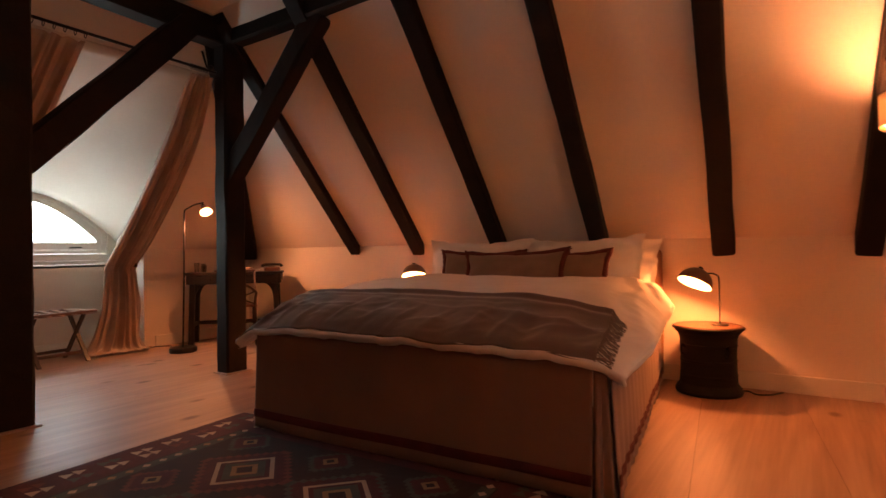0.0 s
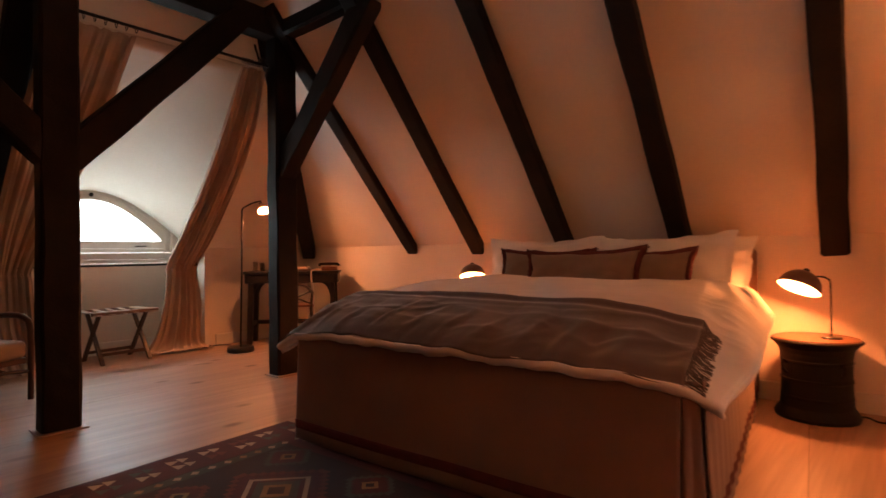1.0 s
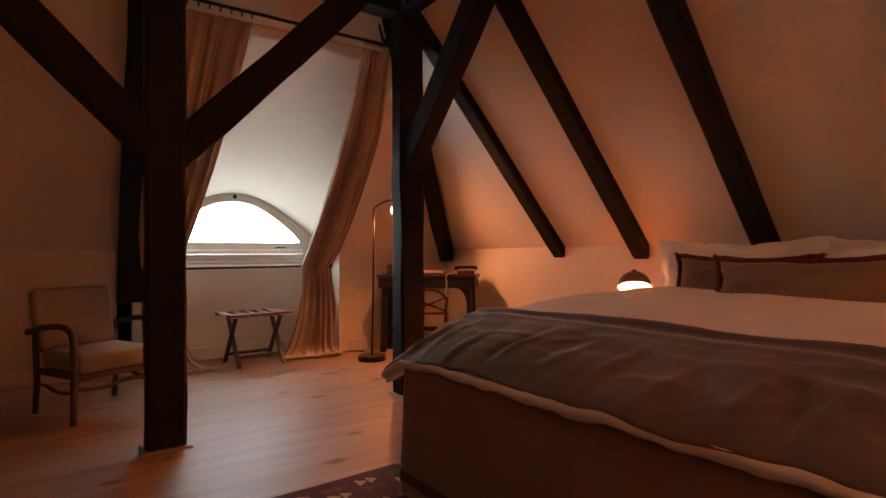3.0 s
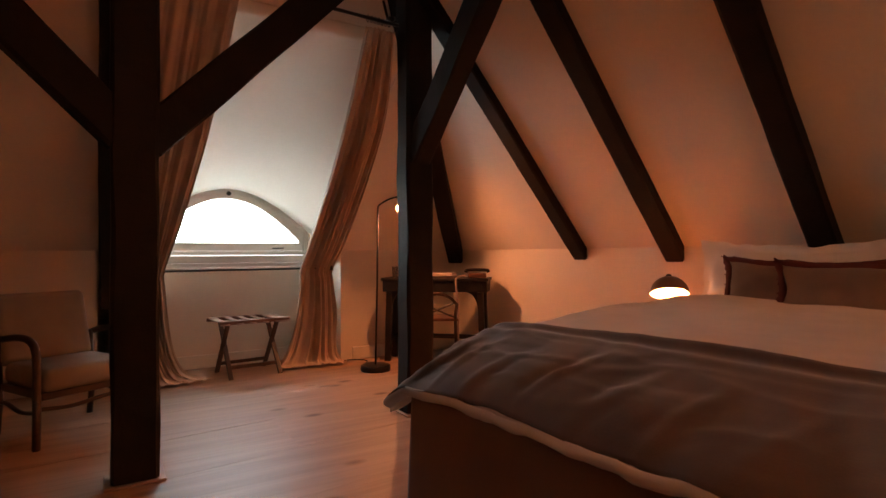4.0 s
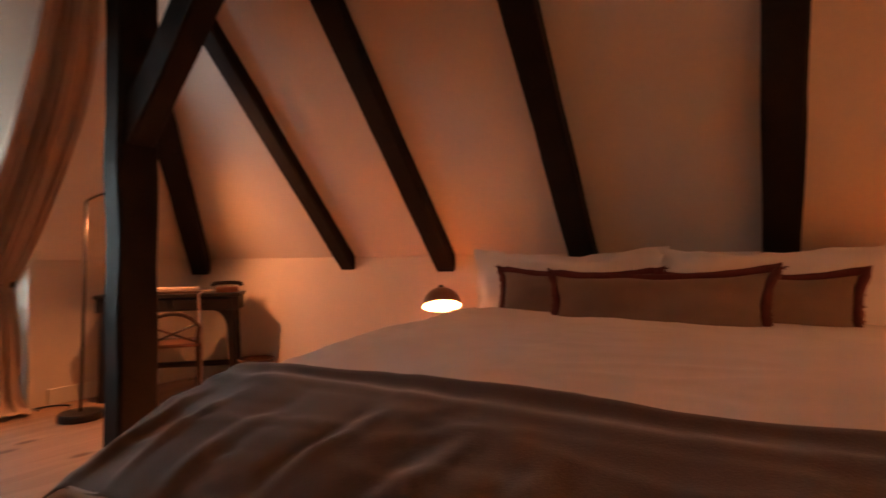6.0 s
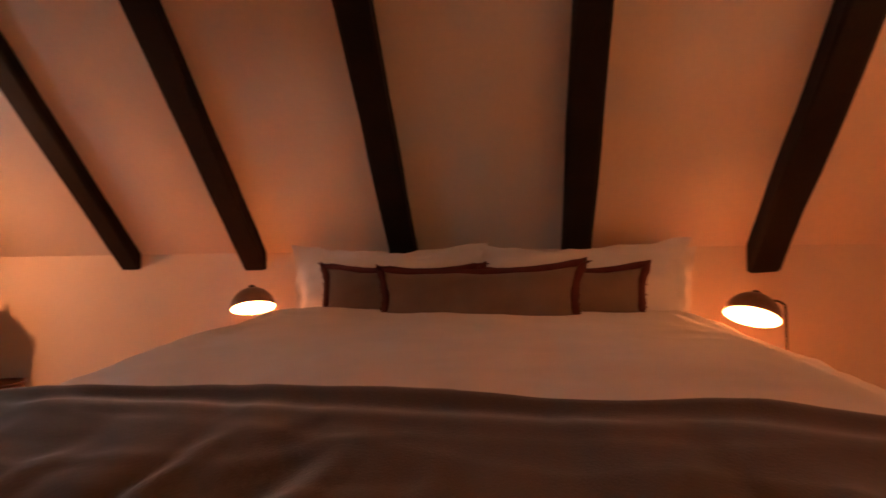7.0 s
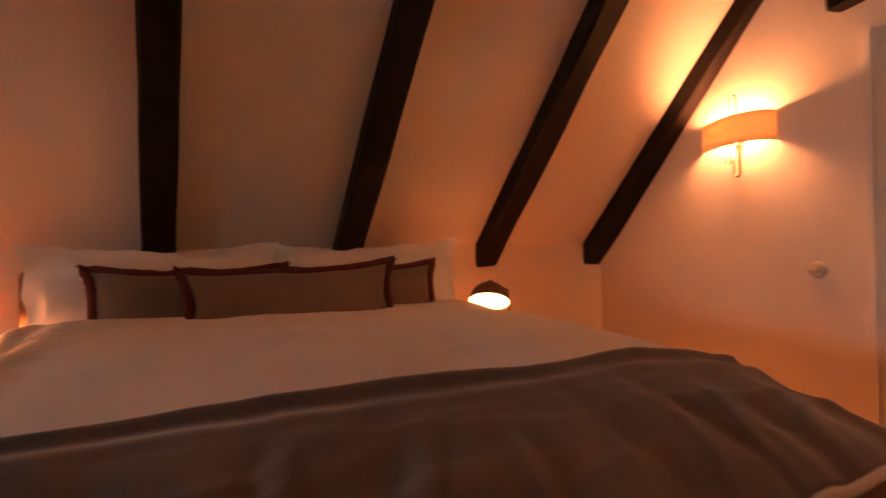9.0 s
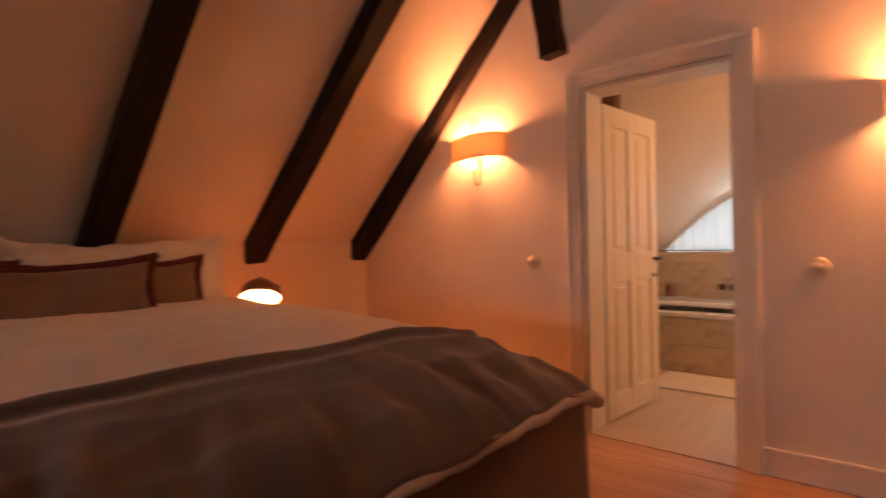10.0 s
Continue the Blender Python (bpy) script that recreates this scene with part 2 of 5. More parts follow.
# ---- the room's shell ----
BACK, RIGHT, LEFT, FRONT = 4.82, 2.52, -4.03, -4.2
KNEE, CEIL = 1.10, 3.06
PITCH = 1.081                      # rise over run of the slope behind the bed
TOPY = BACK - (CEIL - KNEE) / PITCH
TOPX = -2.02                      # where the slope on the window side meets the ceiling
PITCHL = (CEIL - KNEE) / (TOPX - LEFT)
NI0, NI1 = 1.52, 3.455             # window niche along the wall
NX = -4.42                        # wall under the window

floor = part("floor", box((LEFT - 0.6, FRONT, -0.20), (RIGHT, BACK, -0.022)), GAP)
tagged(floor, "wide oiled pine board floor with dark joints", "floor", kind="structure")

wb = part("wall_back", box((LEFT - 0.1, BACK, 0), (RIGHT + 0.2, BACK + 0.15, KNEE)), PLASTER)
tagged(wb, "low cream plaster knee wall behind the bed", "wall", kind="structure")


def slab(points, t, bm=None):
    """A flat polygon with thickness t away from the room (up)."""
    bm = bm or bmesh.new()
    P = [Vector(p) for p in points]
    n = (P[1] - P[0]).cross(P[2] - P[0]).normalized()
    if n.z < 0:
        n = -n
    a = [bm.verts.new(p) for p in P]
    b = [bm.verts.new(p + n * t) for p in P]
    k = len(P)
    bm.faces.new(a)
    bm.faces.new(b[::-1])
    for i in range(k):
        bm.faces.new((a[i], a[(i + 1) % k], b[(i + 1) % k], b[i]))
    return bm


def lz(x):
    return KNEE + (x - LEFT) * PITCHL


def bz(y):
    return KNEE + (BACK - y) * PITCH


VY0, VY1 = 1.60, 3.37
DX = -2.42                        # where the vault of the window runs out into the slope
bm = slab([(LEFT, BACK, KNEE), (RIGHT, BACK, KNEE), (RIGHT, TOPY, CEIL), (TOPX, TOPY, CEIL)], 0.15)
tagged(part("ceiling_slope_back", bm, PLASTER), "sloping plaster ceiling between dark rafters", "ceiling", kind="structure")
bm = slab([(LEFT, VY1, KNEE), (LEFT, BACK, KNEE), (TOPX, TOPY, CEIL), (TOPX, TOPY - 0.05, CEIL), (DX, VY1, lz(DX))], 0.15)
slab([(LEFT, FRONT, KNEE), (LEFT, VY0, KNEE), (DX, VY0, lz(DX)), (DX, FRONT, lz(DX))], 0.15, bm)
slab([(DX, FRONT, lz(DX)), (DX, VY1, lz(DX)), (TOPX, TOPY - 0.05, CEIL), (TOPX, FRONT, CEIL)], 0.15, bm)
tagged(part("ceiling_slope_left", bm, PLASTER), "sloping plaster ceiling on the window side", "ceiling", kind="structure")
tagged(part("ceiling_flat", box((TOPX - 0.1, FRONT, CEIL), (RIGHT + 0.2, TOPY + 0.1, CEIL + 0.15)), PLASTER), "flat plaster ceiling above the beams", "ceiling", kind="structure")

# knee wall on the window side, with the niche
tagged(part("wall_left_a", box((LEFT - 0.15, FRONT, 0), (LEFT, NI0, KNEE)), PLASTER), "low plaster knee wall", "wall", kind="structure")
tagged(part("wall_left_b", box((LEFT - 0.15, NI1, 0), (LEFT, BACK, KNEE)), PLASTER), "low plaster knee wall beside the desk", "wall", kind="structure")
# never in view: closes the room, placed far back so less light bounces
tagged(part("wall_front", box((LEFT - 0.6, FRONT - 0.15, 0), (RIGHT + 0.2, FRONT, CEIL)), PLASTER), "unseen plaster wall added far behind the camera to weaken bounced light", "wall", kind="structure")

# ---- arched window in its niche ----
WY, WHALF, WSPR, WTOP = 2.48, 0.80, 1.31, 1.72


def arch(y, half=WHALF, spring=WSPR, top=WTOP, mid=WY):
    t = min(abs(y - mid) / half, 1.0)
    return spring + (top - spring) * (0.5 + 0.5 * math.cos(math.pi * t)) ** 0.48


# wall under and beside the window; the opening is cut through it
WX0, WX1 = -4.70, -4.46
bm = box((NX - 0.28, NI0 - 0.3, 0), (NX, NI1 + 0.3, 0.94))
box((WX0, NI0 - 0.3, 0.94), (WX1, WY - WHALF, 1.9), bm=bm)
box((WX0, WY + WHALF, 0.94), (WX1, NI1 + 0.3, 1.9), bm=bm)
N = 24
pts = [(WY - WHALF + 2 * WHALF * i / N, arch(WY - WHALF + 2 * WHALF * i / N)) for i in range(N + 1)]
prism(pts + [(WY + WHALF, 2.0), (WY - WHALF, 2.0)], WX0, WX1, 0, bm)
tagged(part("wall_window", bm, PLASTER), "plaster wall with an arched window opening", "wall", kind="structure")
bm = box((NX - 0.1, NI0 - 0.12, 0), (LEFT, NI0, KNEE + 0.05))
box((NX - 0.1, NI1, 0), (LEFT - 0.15, NI1 + 0.12, KNEE + 0.05), bm=bm)
box((WX0, VY1 + 0.1, KNEE), (LEFT, NI1 + 0.12, KNEE + 0.06), bm=bm)
box((WX0, NI0 - 0.12, KNEE), (LEFT, VY0 - 0.1, KNEE + 0.06), bm=bm)
tagged(part("wall_niche", bm, PLASTER), "plaster sides of the window niche", "wall", kind="structure")


def vault(u, v):
    """From the arch of the window up to the straight upper edge in the slope."""
    y = VY0 - 0.02 + (VY1 - VY0 + 0.04) * u
    d = abs(y - WY) / WHALF
    za = arch(y) if d < 1 else WSPR - 0.20 * min((d - 1) / 0.24, 1)
    x = WX1 - 0.02 + (DX - WX1 + 0.02) * v
    s = v ** 1.15
    return x, y, za + (lz(DX) - za) * s + 0.10 * math.sin(math.pi * v) * (1 - min(d, 1) ** 2)


vl = part("ceiling_vault", sheet(vault, 40, 20), PLASTER, smooth=True)
thick(vl, 0.04, 0)
tagged(vl, "white curved plaster vault of the eyebrow window", "ceiling", kind="structure")
bm = bmesh.new()
for ys in (VY0, VY1):
    u = 0.0 if ys == VY0 else 1.0
    cs = [vault(u, k / 12) for k in range(13)]
    prism([(c[0], c[2] + 0.03) for c in cs] + [(LEFT, KNEE - 0.05), (WX1, KNEE - 0.2)], ys - 0.006 if u else ys + 0.006, ys + (0.1 if u else -0.1), 1, bm)
tagged(part("wall_dormer_cheek", bm, PLASTER), "plaster cheek beside the window vault", "wall", kind="structure")

GLASS, gn, gl, gb = mat("window_glass")
gb.inputs["Transmission Weight"].default_value, gb.inputs["Roughness"].default_value = 1.0, 0.0
gb.inputs["IOR"].default_value = 1.05
BRIGHT = glow("overcast_sky", (0.95, 0.98, 1.0), SKYGLOW)


def window(name, x, mid, facing, label):
    """An arched casement with a moulded frame; facing 1 looks towards +x."""
    w = thing(name, label, "window")
    w["kind"] = "structure"
    def lump(half, spring, top, foot, d0, d1, half2, spring2, top2, foot2):
        bm = bmesh.new()
        outer = [(mid - half + 2 * half * i / N, arch(mid - half + 2 * half * i / N, half, spring, top, mid)) for i in range(N + 1)]
        inner = [(mid - half2 + 2 * half2 * i / N, arch(mid - half2 + 2 * half2 * i / N, half2, spring2, top2, mid)) for i in range(N + 1)]
        outer = [(mid - half, foot)] + outer + [(mid + half, foot)]
        inner = [(mid - half2, foot2)] + inner + [(mid + half2, foot2)]
        rows = [[bm.verts.new((d, *p)) for p in q] for d, q in ((d0, outer), (d0, inner), (d1, inner), (d1, outer))]
        k = len(outer)
        for a in range(4):
            b = (a + 1) % 4
            for i in range(k):
                j = (i + 1) % k
                bm.faces.new((rows[a][i], rows[a][j], rows[b][j], rows[b][i]))
        return bm
    f = facing
    part("outer_frame", lump(WHALF - 0.002, WSPR, WTOP - 0.004, 1.06, x, x - 0.05 * f, WHALF - 0.05, WSPR - 0.02, WTOP - 0.055, 1.10), TRIM, w)
    part("sash", lump(WHALF - 0.05, WSPR - 0.02, WTOP - 0.056, 1.102, x - 0.01 * f, x - 0.05 * f, WHALF - 0.10, WSPR - 0.10, WTOP - 0.105, 1.18), TRIM, w)
    bm = lump(WHALF - 0.10, WSPR - 0.10, WTOP - 0.105, 1.18, x - 0.028 * f, x - 0.032 * f, 0.002, 1.182, 1.186, 1.181)
    g = part("pane", bm, GLASS, w)
    g.visible_shadow = False
    return w


w1 = window("window_1", -4.49, WY, 1, "white painted arched casement window with bright sky behind")
part("window_sill", box((-4.56, WY - WHALF + 0.004, 0.985), (NX + 0.035, WY + WHALF - 0.004, 1.055), 0.008), TRIM, w1)
part("apron", box((NX + 0.002, WY - WHALF - 0.02, 0.944), (NX + 0.020, WY + WHALF + 0.02, 0.984), 0.004), TRIM, w1)
k = part("knob", lathe([(0.0, 0), (0.016, 0.0), (0.012, 0.02), (0.022, 0.03), (0.0, 0.045)], 14), BLACK, w1, "dark metal window catch")
k.matrix_basis = pose(-4.49, WY, 1.66, 0, 90, 0)
part("latch", tube([(-4.47, 2.90, 1.125), (-4.45, 2.93, 1.125), (-4.45, 3.01, 1.128)], 0.007), BLACK, w1, "dark window handle")
bd = part("backdrop", sheet(lambda u, v: (-9.5, -6 + 17 * u, -3 + 12 * v), 1, 1), BRIGHT)
tagged(bd, "blown-out overcast sky outside the window", "sky", kind="structure")
bd2 = part("backdrop", sheet(lambda u, v: (9.5, -6 + 17 * u, -3 + 12 * v), 1, 1), BRIGHT)
tagged(bd2, "blown-out overcast sky outside the bathroom", "sky", kind="structure")

# ---- wall with the bathroom door ----
DY0, DY1, DTOP = 2.245, 3.005, 1.905
WT = 0.20
bm = prism([(FRONT, 0), (DY0, 0), (DY0, DTOP), (DY0, CEIL), (FRONT, CEIL)], RIGHT, RIGHT + WT, 0)
prism([(DY1, 0), (BACK, 0), (BACK, KNEE), (TOPY, CEIL), (DY1, CEIL)], RIGHT, RIGHT + WT, 0, bm)
box((RIGHT, DY0, DTOP), (RIGHT + WT, DY1, CEIL), bm=bm)
tagged(part("wall_right", bm, PLASTER), "cream plaster wall with the bathroom doorway", "wall", kind="structure")


def casing(x, f):
    bm = bmesh.new()
    for i, (o, d) in enumerate(((0.0, 0.018), (0.012, 0.026), (0.066, 0.036))):
        a, b = o, 0.092 - 0.0015 * i
        box((x, DY1 + a, 0), (x + f * d, DY1 + b, DTOP + b), 0.003, bm, 1)
        box((x, DY0 - b, 0), (x + f * d, DY0 - a, DTOP + b), 0.003, bm, 1)
        box((x, DY0 - a, DTOP + a), (x + f * d, DY1 + a, DTOP + b), 0.003, bm, 1)
    return bm


dr = thing("door_1", "white four-panel door standing open into the bathroom", "door")
dr["kind"] = "structure"
part("casing", casing(RIGHT - 0.001, -1), TRIM, dr)
bm = box((RIGHT, DY1 - 0.022, 0), (RIGHT + WT, DY1 - 0.001, DTOP - 0.001), 0.002, seg=1)
box((RIGHT, DY0 + 0.001, 0), (RIGHT + WT, DY0 + 0.022, DTOP - 0.001), 0.002, bm, 1)
box((RIGHT, DY0 + 0.023, DTOP - 0.022), (RIGHT + WT, DY1 - 0.023, DTOP - 0.001), 0.002, bm, 1)
part("jamb", bm, TRIM, dr)
LW, LH, LT = 0.70, 1.84, 0.038
bm = bmesh.new()
cols, rws = [(0.0, 0.10), (0.30, 0.40), (0.60, 0.70)], [(0.0, 0.14), (0.80, 0.98), (1.72, LH)]
for a, b in cols:
    box((a, 0, 0), (b, LT, LH), 0.003, bm, 1)
for a, b in rws:
    for c, d in ((0.10, 0.30), (0.40, 0.60)):
        box((c, 0, a), (d, LT, b), 0.003, bm, 1)
leaf = part("door_leaf", bm, TRIM, dr)
for c in (0.10, 0.40):
    for a, b in ((0.14, 0.80), (0.98, 1.72)):
        bm = box((c, 0.012, a), (c + 0.2, LT - 0.012, b))
        box((c + 0.03, 0.005, a + 0.03), (c + 0.17, LT - 0.005, b - 0.03), 0.006, bm, 2)
        part("door_panel", bm, TRIM, leaf)
part("handle", tube(curve([(0.645, -0.0, 0.93), (0.645, -0.045, 0.93), (0.62, -0.055, 0.93), (0.55, -0.055, 0.925)], 12), 0.009), BLACK, leaf, "black lever handle")
part("key_plate", lathe([(0, 0), (0.016, 0), (0.014, 0.006), (0, 0.006)], 16), BLACK, leaf).matrix_basis = pose(0.645, 0.0, 0.82, 90, 0, 0)
leaf.matrix_basis = pose(RIGHT + WT, DY1 - 0.03, 0.012, 0, 0, -4)

# skirting boards
def skirting(name, lo, hi):
    return tagged(part(name, box(lo, hi, 0.005), TRIM), "white painted skirting board", "skirting", kind="structure")


skirting("baseboard_back", (LEFT, BACK - 0.018, 0), (RIGHT, BACK + 0.001, 0.125))
skirting("baseboard_right_a", (RIGHT - 0.018, FRONT, 0), (RIGHT + 0.001, DY0 - 0.093, 0.125))
skirting("baseboard_right_b", (RIGHT - 0.018, DY1 + 0.093, 0), (RIGHT + 0.001, BACK - 0.019, 0.125))
skirting("baseboard_left_a", (LEFT - 0.001, FRONT, 0), (LEFT + 0.018, NI0, 0.125))
skirting("baseboard_left_b", (LEFT - 0.001, NI1 + 0.12, 0), (LEFT + 0.018, BACK - 0.019, 0.125))
skirting("baseboard_niche", (NX - 0.001, NI0, 0), (NX + 0.018, NI1, 0.125))

# ---- timber frame ----
def upright(name, x, y, w, d, z, seed, label):
    return tagged(part(name, timber((x, y, 0.012), (x, y, z), w, d, (0, 1, 0), seed, 0.012, 22), BEAM), label, "post", "timber posts")


AX, AY, PBX, PBY = -1.865, 1.55, -2.095, 3.215
upright("timber_post", AX, AY, 0.155, 0.20, 2.86, 1, "black-stained square timber post beside the rug")
upright("timber_post", PBX, PBY, 0.155, 0.20, 2.86, 2, "black-stained square timber post beside the bed")
for x, y in ((AX, AY), (PBX, PBY)):
    bm = box((x - 0.10, y - 0.125, -0.0005), (x + 0.10, y + 0.125, 0.011), 0.002, seg=1)
    tagged(part("post_base_plate", bm, surface("grey_steel_plate", (0.30, 0.22, 0.17), (0.45, 0.34, 0.27), 0.5, 9)), "thin flat plate under a timber post", "base plate", "post plates")


def strut(name, p, q, w, h, up, seed, label, cat="beam", group="timber frame"):
    return tagged(part(name, timber(p, q, w, h, up, seed, 0.012, 14), BEAM), label, cat, group)


strut("purlin", (-1.538, FRONT, 2.93), (-2.13, 3.42, 2.93), 0.19, 0.22, (0, 0, 1), 3, "dark timber purlin resting on the posts")
strut("purlin", (-2.30, PBY, 2.93), (RIGHT, PBY, 2.93), 0.19, 0.22, (0, 0, 1), 4, "dark timber beam along the foot of the slope")
strut("brace", (AX, AY + 0.04, 1.60), (-2.02, 2.78, 2.87), 0.13, 0.19, (0, 0, 1), 5, "diagonal dark timber brace", "brace")
strut("brace", (AX, AY - 0.04, 1.62), (-1.76, 0.28, 2.87), 0.13, 0.19, (0, 0, 1), 6, "diagonal dark timber brace", "brace")
strut("brace", (PBX + 0.03, PBY, 1.72), (-0.95, PBY, 2.86), 0.13, 0.19, (0, 0, 1), 7, "diagonal dark timber brace", "brace")

RW, SKEW = 0.15, 0.055


def rafter(xr, seed, zlow, skew=SKEW):
    """A rafter, its lower end cut plumb at the knee wall; xr is its right edge."""
    bm = bmesh.new()
    x0, x1 = xr - RW, xr
    drop = KNEE - zlow
    rings, steps = [], 14
    for i in range(steps + 1):
        y = BACK - 0.004 + (TOPY + 0.02 - BACK) * i / steps
        sk = skew * (BACK - y)
        e = [noise.noise(Vector((seed * 5.1 + k, i * 0.5, seed))) * 0.008 for k in range(6)]
        b, t = bz(y) - drop, bz(y) + 0.02
        c = 0.014
        rings.append([bm.verts.new(v) for v in ((x0 + sk + e[0], y, t), (x0 + sk + e[0], y, b + c + e[4]), (x0 + sk + c + e[1], y, b + e[4]), (x1 + sk - c + e[2], y, b + e[5]), (x1 + sk + e[3], y, b + c + e[5]), (x1 + sk + e[3], y, t))])
    for r0, r1 in zip(rings, rings[1:]):
        for k in range(6):
            bm.faces.new((r0[k], r0[(k + 1) % 6], r1[(k + 1) % 6], r1[k]))
    bm.faces.new(rings[0])
    bm.faces.new(rings[-1][::-1])
    return tagged(part("rafter", bm, BEAM), "black-stained timber rafter on the sloping ceiling", "rafter", "rafters of the slope")


for i, (xr, zl) in enumerate(((-2.044, 1.0), (-1.161, 0.99), (-0.21, 0.985), (0.74, 0.975), (1.661, 0.96), (2.514, 0.95))):
    rafter(xr, 10 + i, zl, (0.08, 0.082, 0.071, 0.058, 0.065, 0.074)[i])
hip = strut("hip_rafter", (LEFT + 0.11, BACK - 0.05, 1.02), (TOPX - 0.05, TOPY + 0.03, CEIL - 0.03), 0.16, 0.16, (0, 0, 1), 20, "dark timber hip rafter in the corner of the roof", "rafter", "rafters of the slope")
strut("rafter", (LEFT + 0.05, 1.505, 1.06), (TOPX, 1.50, CEIL - 0.06), 0.19, 0.15, (0, 0, 1), 30, "dark timber rafter on the window side slope", "rafter", "rafters of the window side")
strut("timber_stub", (LEFT + 0.05, 1.515, 0.64), (LEFT + 0.05, 1.505, 1.25), 0.185, 0.10, (1, 0, 0), 31, "short dark timber hanging below the window side rafter", "timber")
strut("wall_brace", (RIGHT - 0.06, 3.14, 2.10), (RIGHT - 0.10, 3.24, 2.90), 0.13, 0.10, (1, 0, 0), 40, "short dark timber running up the wall above the door", "brace")

# ---- bed ----
BX, BHALF, BFOOT, BHEAD = 0.31, 0.95, 2.385, 4.62
BL, BR = BX - BHALF, BX + BHALF


def askew(x, y):
    """The bed stands askew to the wall, in line with the boards."""
    u, q = (x - BX) / BHALF, y - 2.4
    return 0.405 - 0.10 * q + u * (1.03 - 0.028 * q), y + 0.03 * u + 0.05 * max(u, 0.0) ** 2


def set_askew(ob):
    for v in ob.data.vertices:
        v.co.x, v.co.y = askew(v.co.x, v.co.y)
    return ob


bed = thing("bed", "double bed with a tan pleated valance trimmed in red", "bed")
set_askew(part("box_spring", box((BL + 0.05, BFOOT + 0.06, 0.02), (BR - 0.05, BHEAD, 0.36), 0.02), SKIRT, bed))
set_askew(part("mattress", box((BL + 0.03, BFOOT + 0.04, 0.362), (BR - 0.03, BHEAD, 0.60), 0.05, seg=3), LINEN, bed, "white mattress"))
set_askew(part("headboard", box((BL - 0.02, BHEAD + 0.004, 0.03), (BR + 0.02, BHEAD + 0.10, 1.02), 0.035, seg=3), surface("tan_leather_headboard", (0.20, 0.10, 0.055), (0.30, 0.155, 0.09), 0.6, 5, fine=120, bump=0.1), bed, "brown upholstered headboard"))


def valance(name, p, q, out, pleat, amp, seed, top=0.585):
    """A cloth panel from p to q that hangs to the floor and flares a little towards out."""
    p, q, out = Vector((*askew(p[0], p[1]), 0)), Vector((*askew(q[0], q[1]), 0)), Vector(out)
    L = (q - p).length
    def f(u, v):
        z = top + (0.016 - top) * v
        s = u * L
        fold = amp * math.sin(s * pleat + 1.3 * noise.noise(Vector((s * 2.2, seed, 0)))) * (0.35 + 0.65 * v)
        fold += 0.010 * noise.noise(Vector((s * 2.5, v * 1.5, seed))) * v
        return p.lerp(q, u) + out * (0.03 * v + fold) + Vector((0, 0, z))
    n = max(20, int(L * 70))
    vp = part(name, sheet(f, n, 14), SKIRT, bed, smooth=True)
    thick(vp, 0.004, 0)
    def g(u, v):
        k = (top - (0.118 - 0.045 * v)) / (top - 0.016)
        return Vector(f(u, k)) + out * 0.0045
    bd = part("red_band", sheet(g, n, 3), RED, vp, "dark red braid", smooth=True)
    thick(bd, 0.002, 0)
    return vp


valance("valance_front", (BL + 0.01, BFOOT, 0), (BR - 0.06, BFOOT, 0), (0, -1, 0), 3.1, 0.004, 1)
valance("valance_side", (BR, BFOOT + 0.015, 0), (BR - 0.01, BHEAD, 0), (1, 0, 0), 46.0, 0.004, 2)
valance("valance_side", (BL, BHEAD, 0), (BL, BFOOT + 0.015, 0), (-1, 0, 0), 30.0, 0.004, 3)
def corner(u, v):
    a = -0.2 + 1.75 * u
    r = 0.012 + 0.03 * v * (0.6 + 0.5 * math.sin(u * 9))
    return (*askew(BR - 0.055 + r * math.sin(a) + 0.03 * u, BFOOT + 0.02 - r * math.cos(a)), 0.585 - 0.57 * v)
thick(part("corner_pleat", sheet(corner, 14, 12), SKIRT, bed, smooth=True), 0.004, 0)


def smin(a, b, k=0.11):
    return -k * math.log(math.exp(-a / k) + math.exp(-b / k))


DHALF, DFOOT = 1.075, 2.375


def duvet_z(x, y):
    ds, df = max(DHALF - abs(x - BX), 0.0), max(y - DFOOT, 0.0)
    d = max(smin(ds, df), -0.05)
    z = 0.577 + 0.258 * (1 - math.exp(-(ds + 0.02) / (0.085 + 0.085 * math.exp(-df / 0.45) if x < BX else 0.10 + 0.235 * math.exp(-df / 0.6)))) * (1 - math.exp(-(df + 0.03) / 0.33))
    n1 = noise.noise(Vector((x * 2.1, y * 2.1, 3)))
    n2 = noise.noise(Vector((x * 6.5 + 1.5 * n1, y * 3.0, 9)))
    n3 = noise.noise(Vector((x * 13, y * 7, 1)))
    edge = math.exp(-((d - 0.14) / 0.16) ** 2)
    z += 0.010 * n1 + (0.003 + 0.014 * edge) * n2 + (0.001 + 0.002 * edge) * n3
    n4 = noise.noise(Vector((x * 4 + 2.5 * n1 + 0.8 * y, y * 9 - 3 * x, 22)))
    z += 0.005 * max(0.0, 1 - abs(3.2 * n4)) * min(max(0.35 + 1.6 * n1 + edge, 0.0), 1.0)
    # creases that run up from the foot and from the corners
    cx = (x - BX) / DHALF
    z += edge * 0.008 * math.sin(x * 17 + 3 * n1 + y * 6 * cx) * (0.3 + abs(cx))
    z -= (0.105 if cx > 0 else 0.07) * min(abs(cx), 1.05) ** 9 * math.exp(-((y - DFOOT) / 0.24) ** 2)
    return z


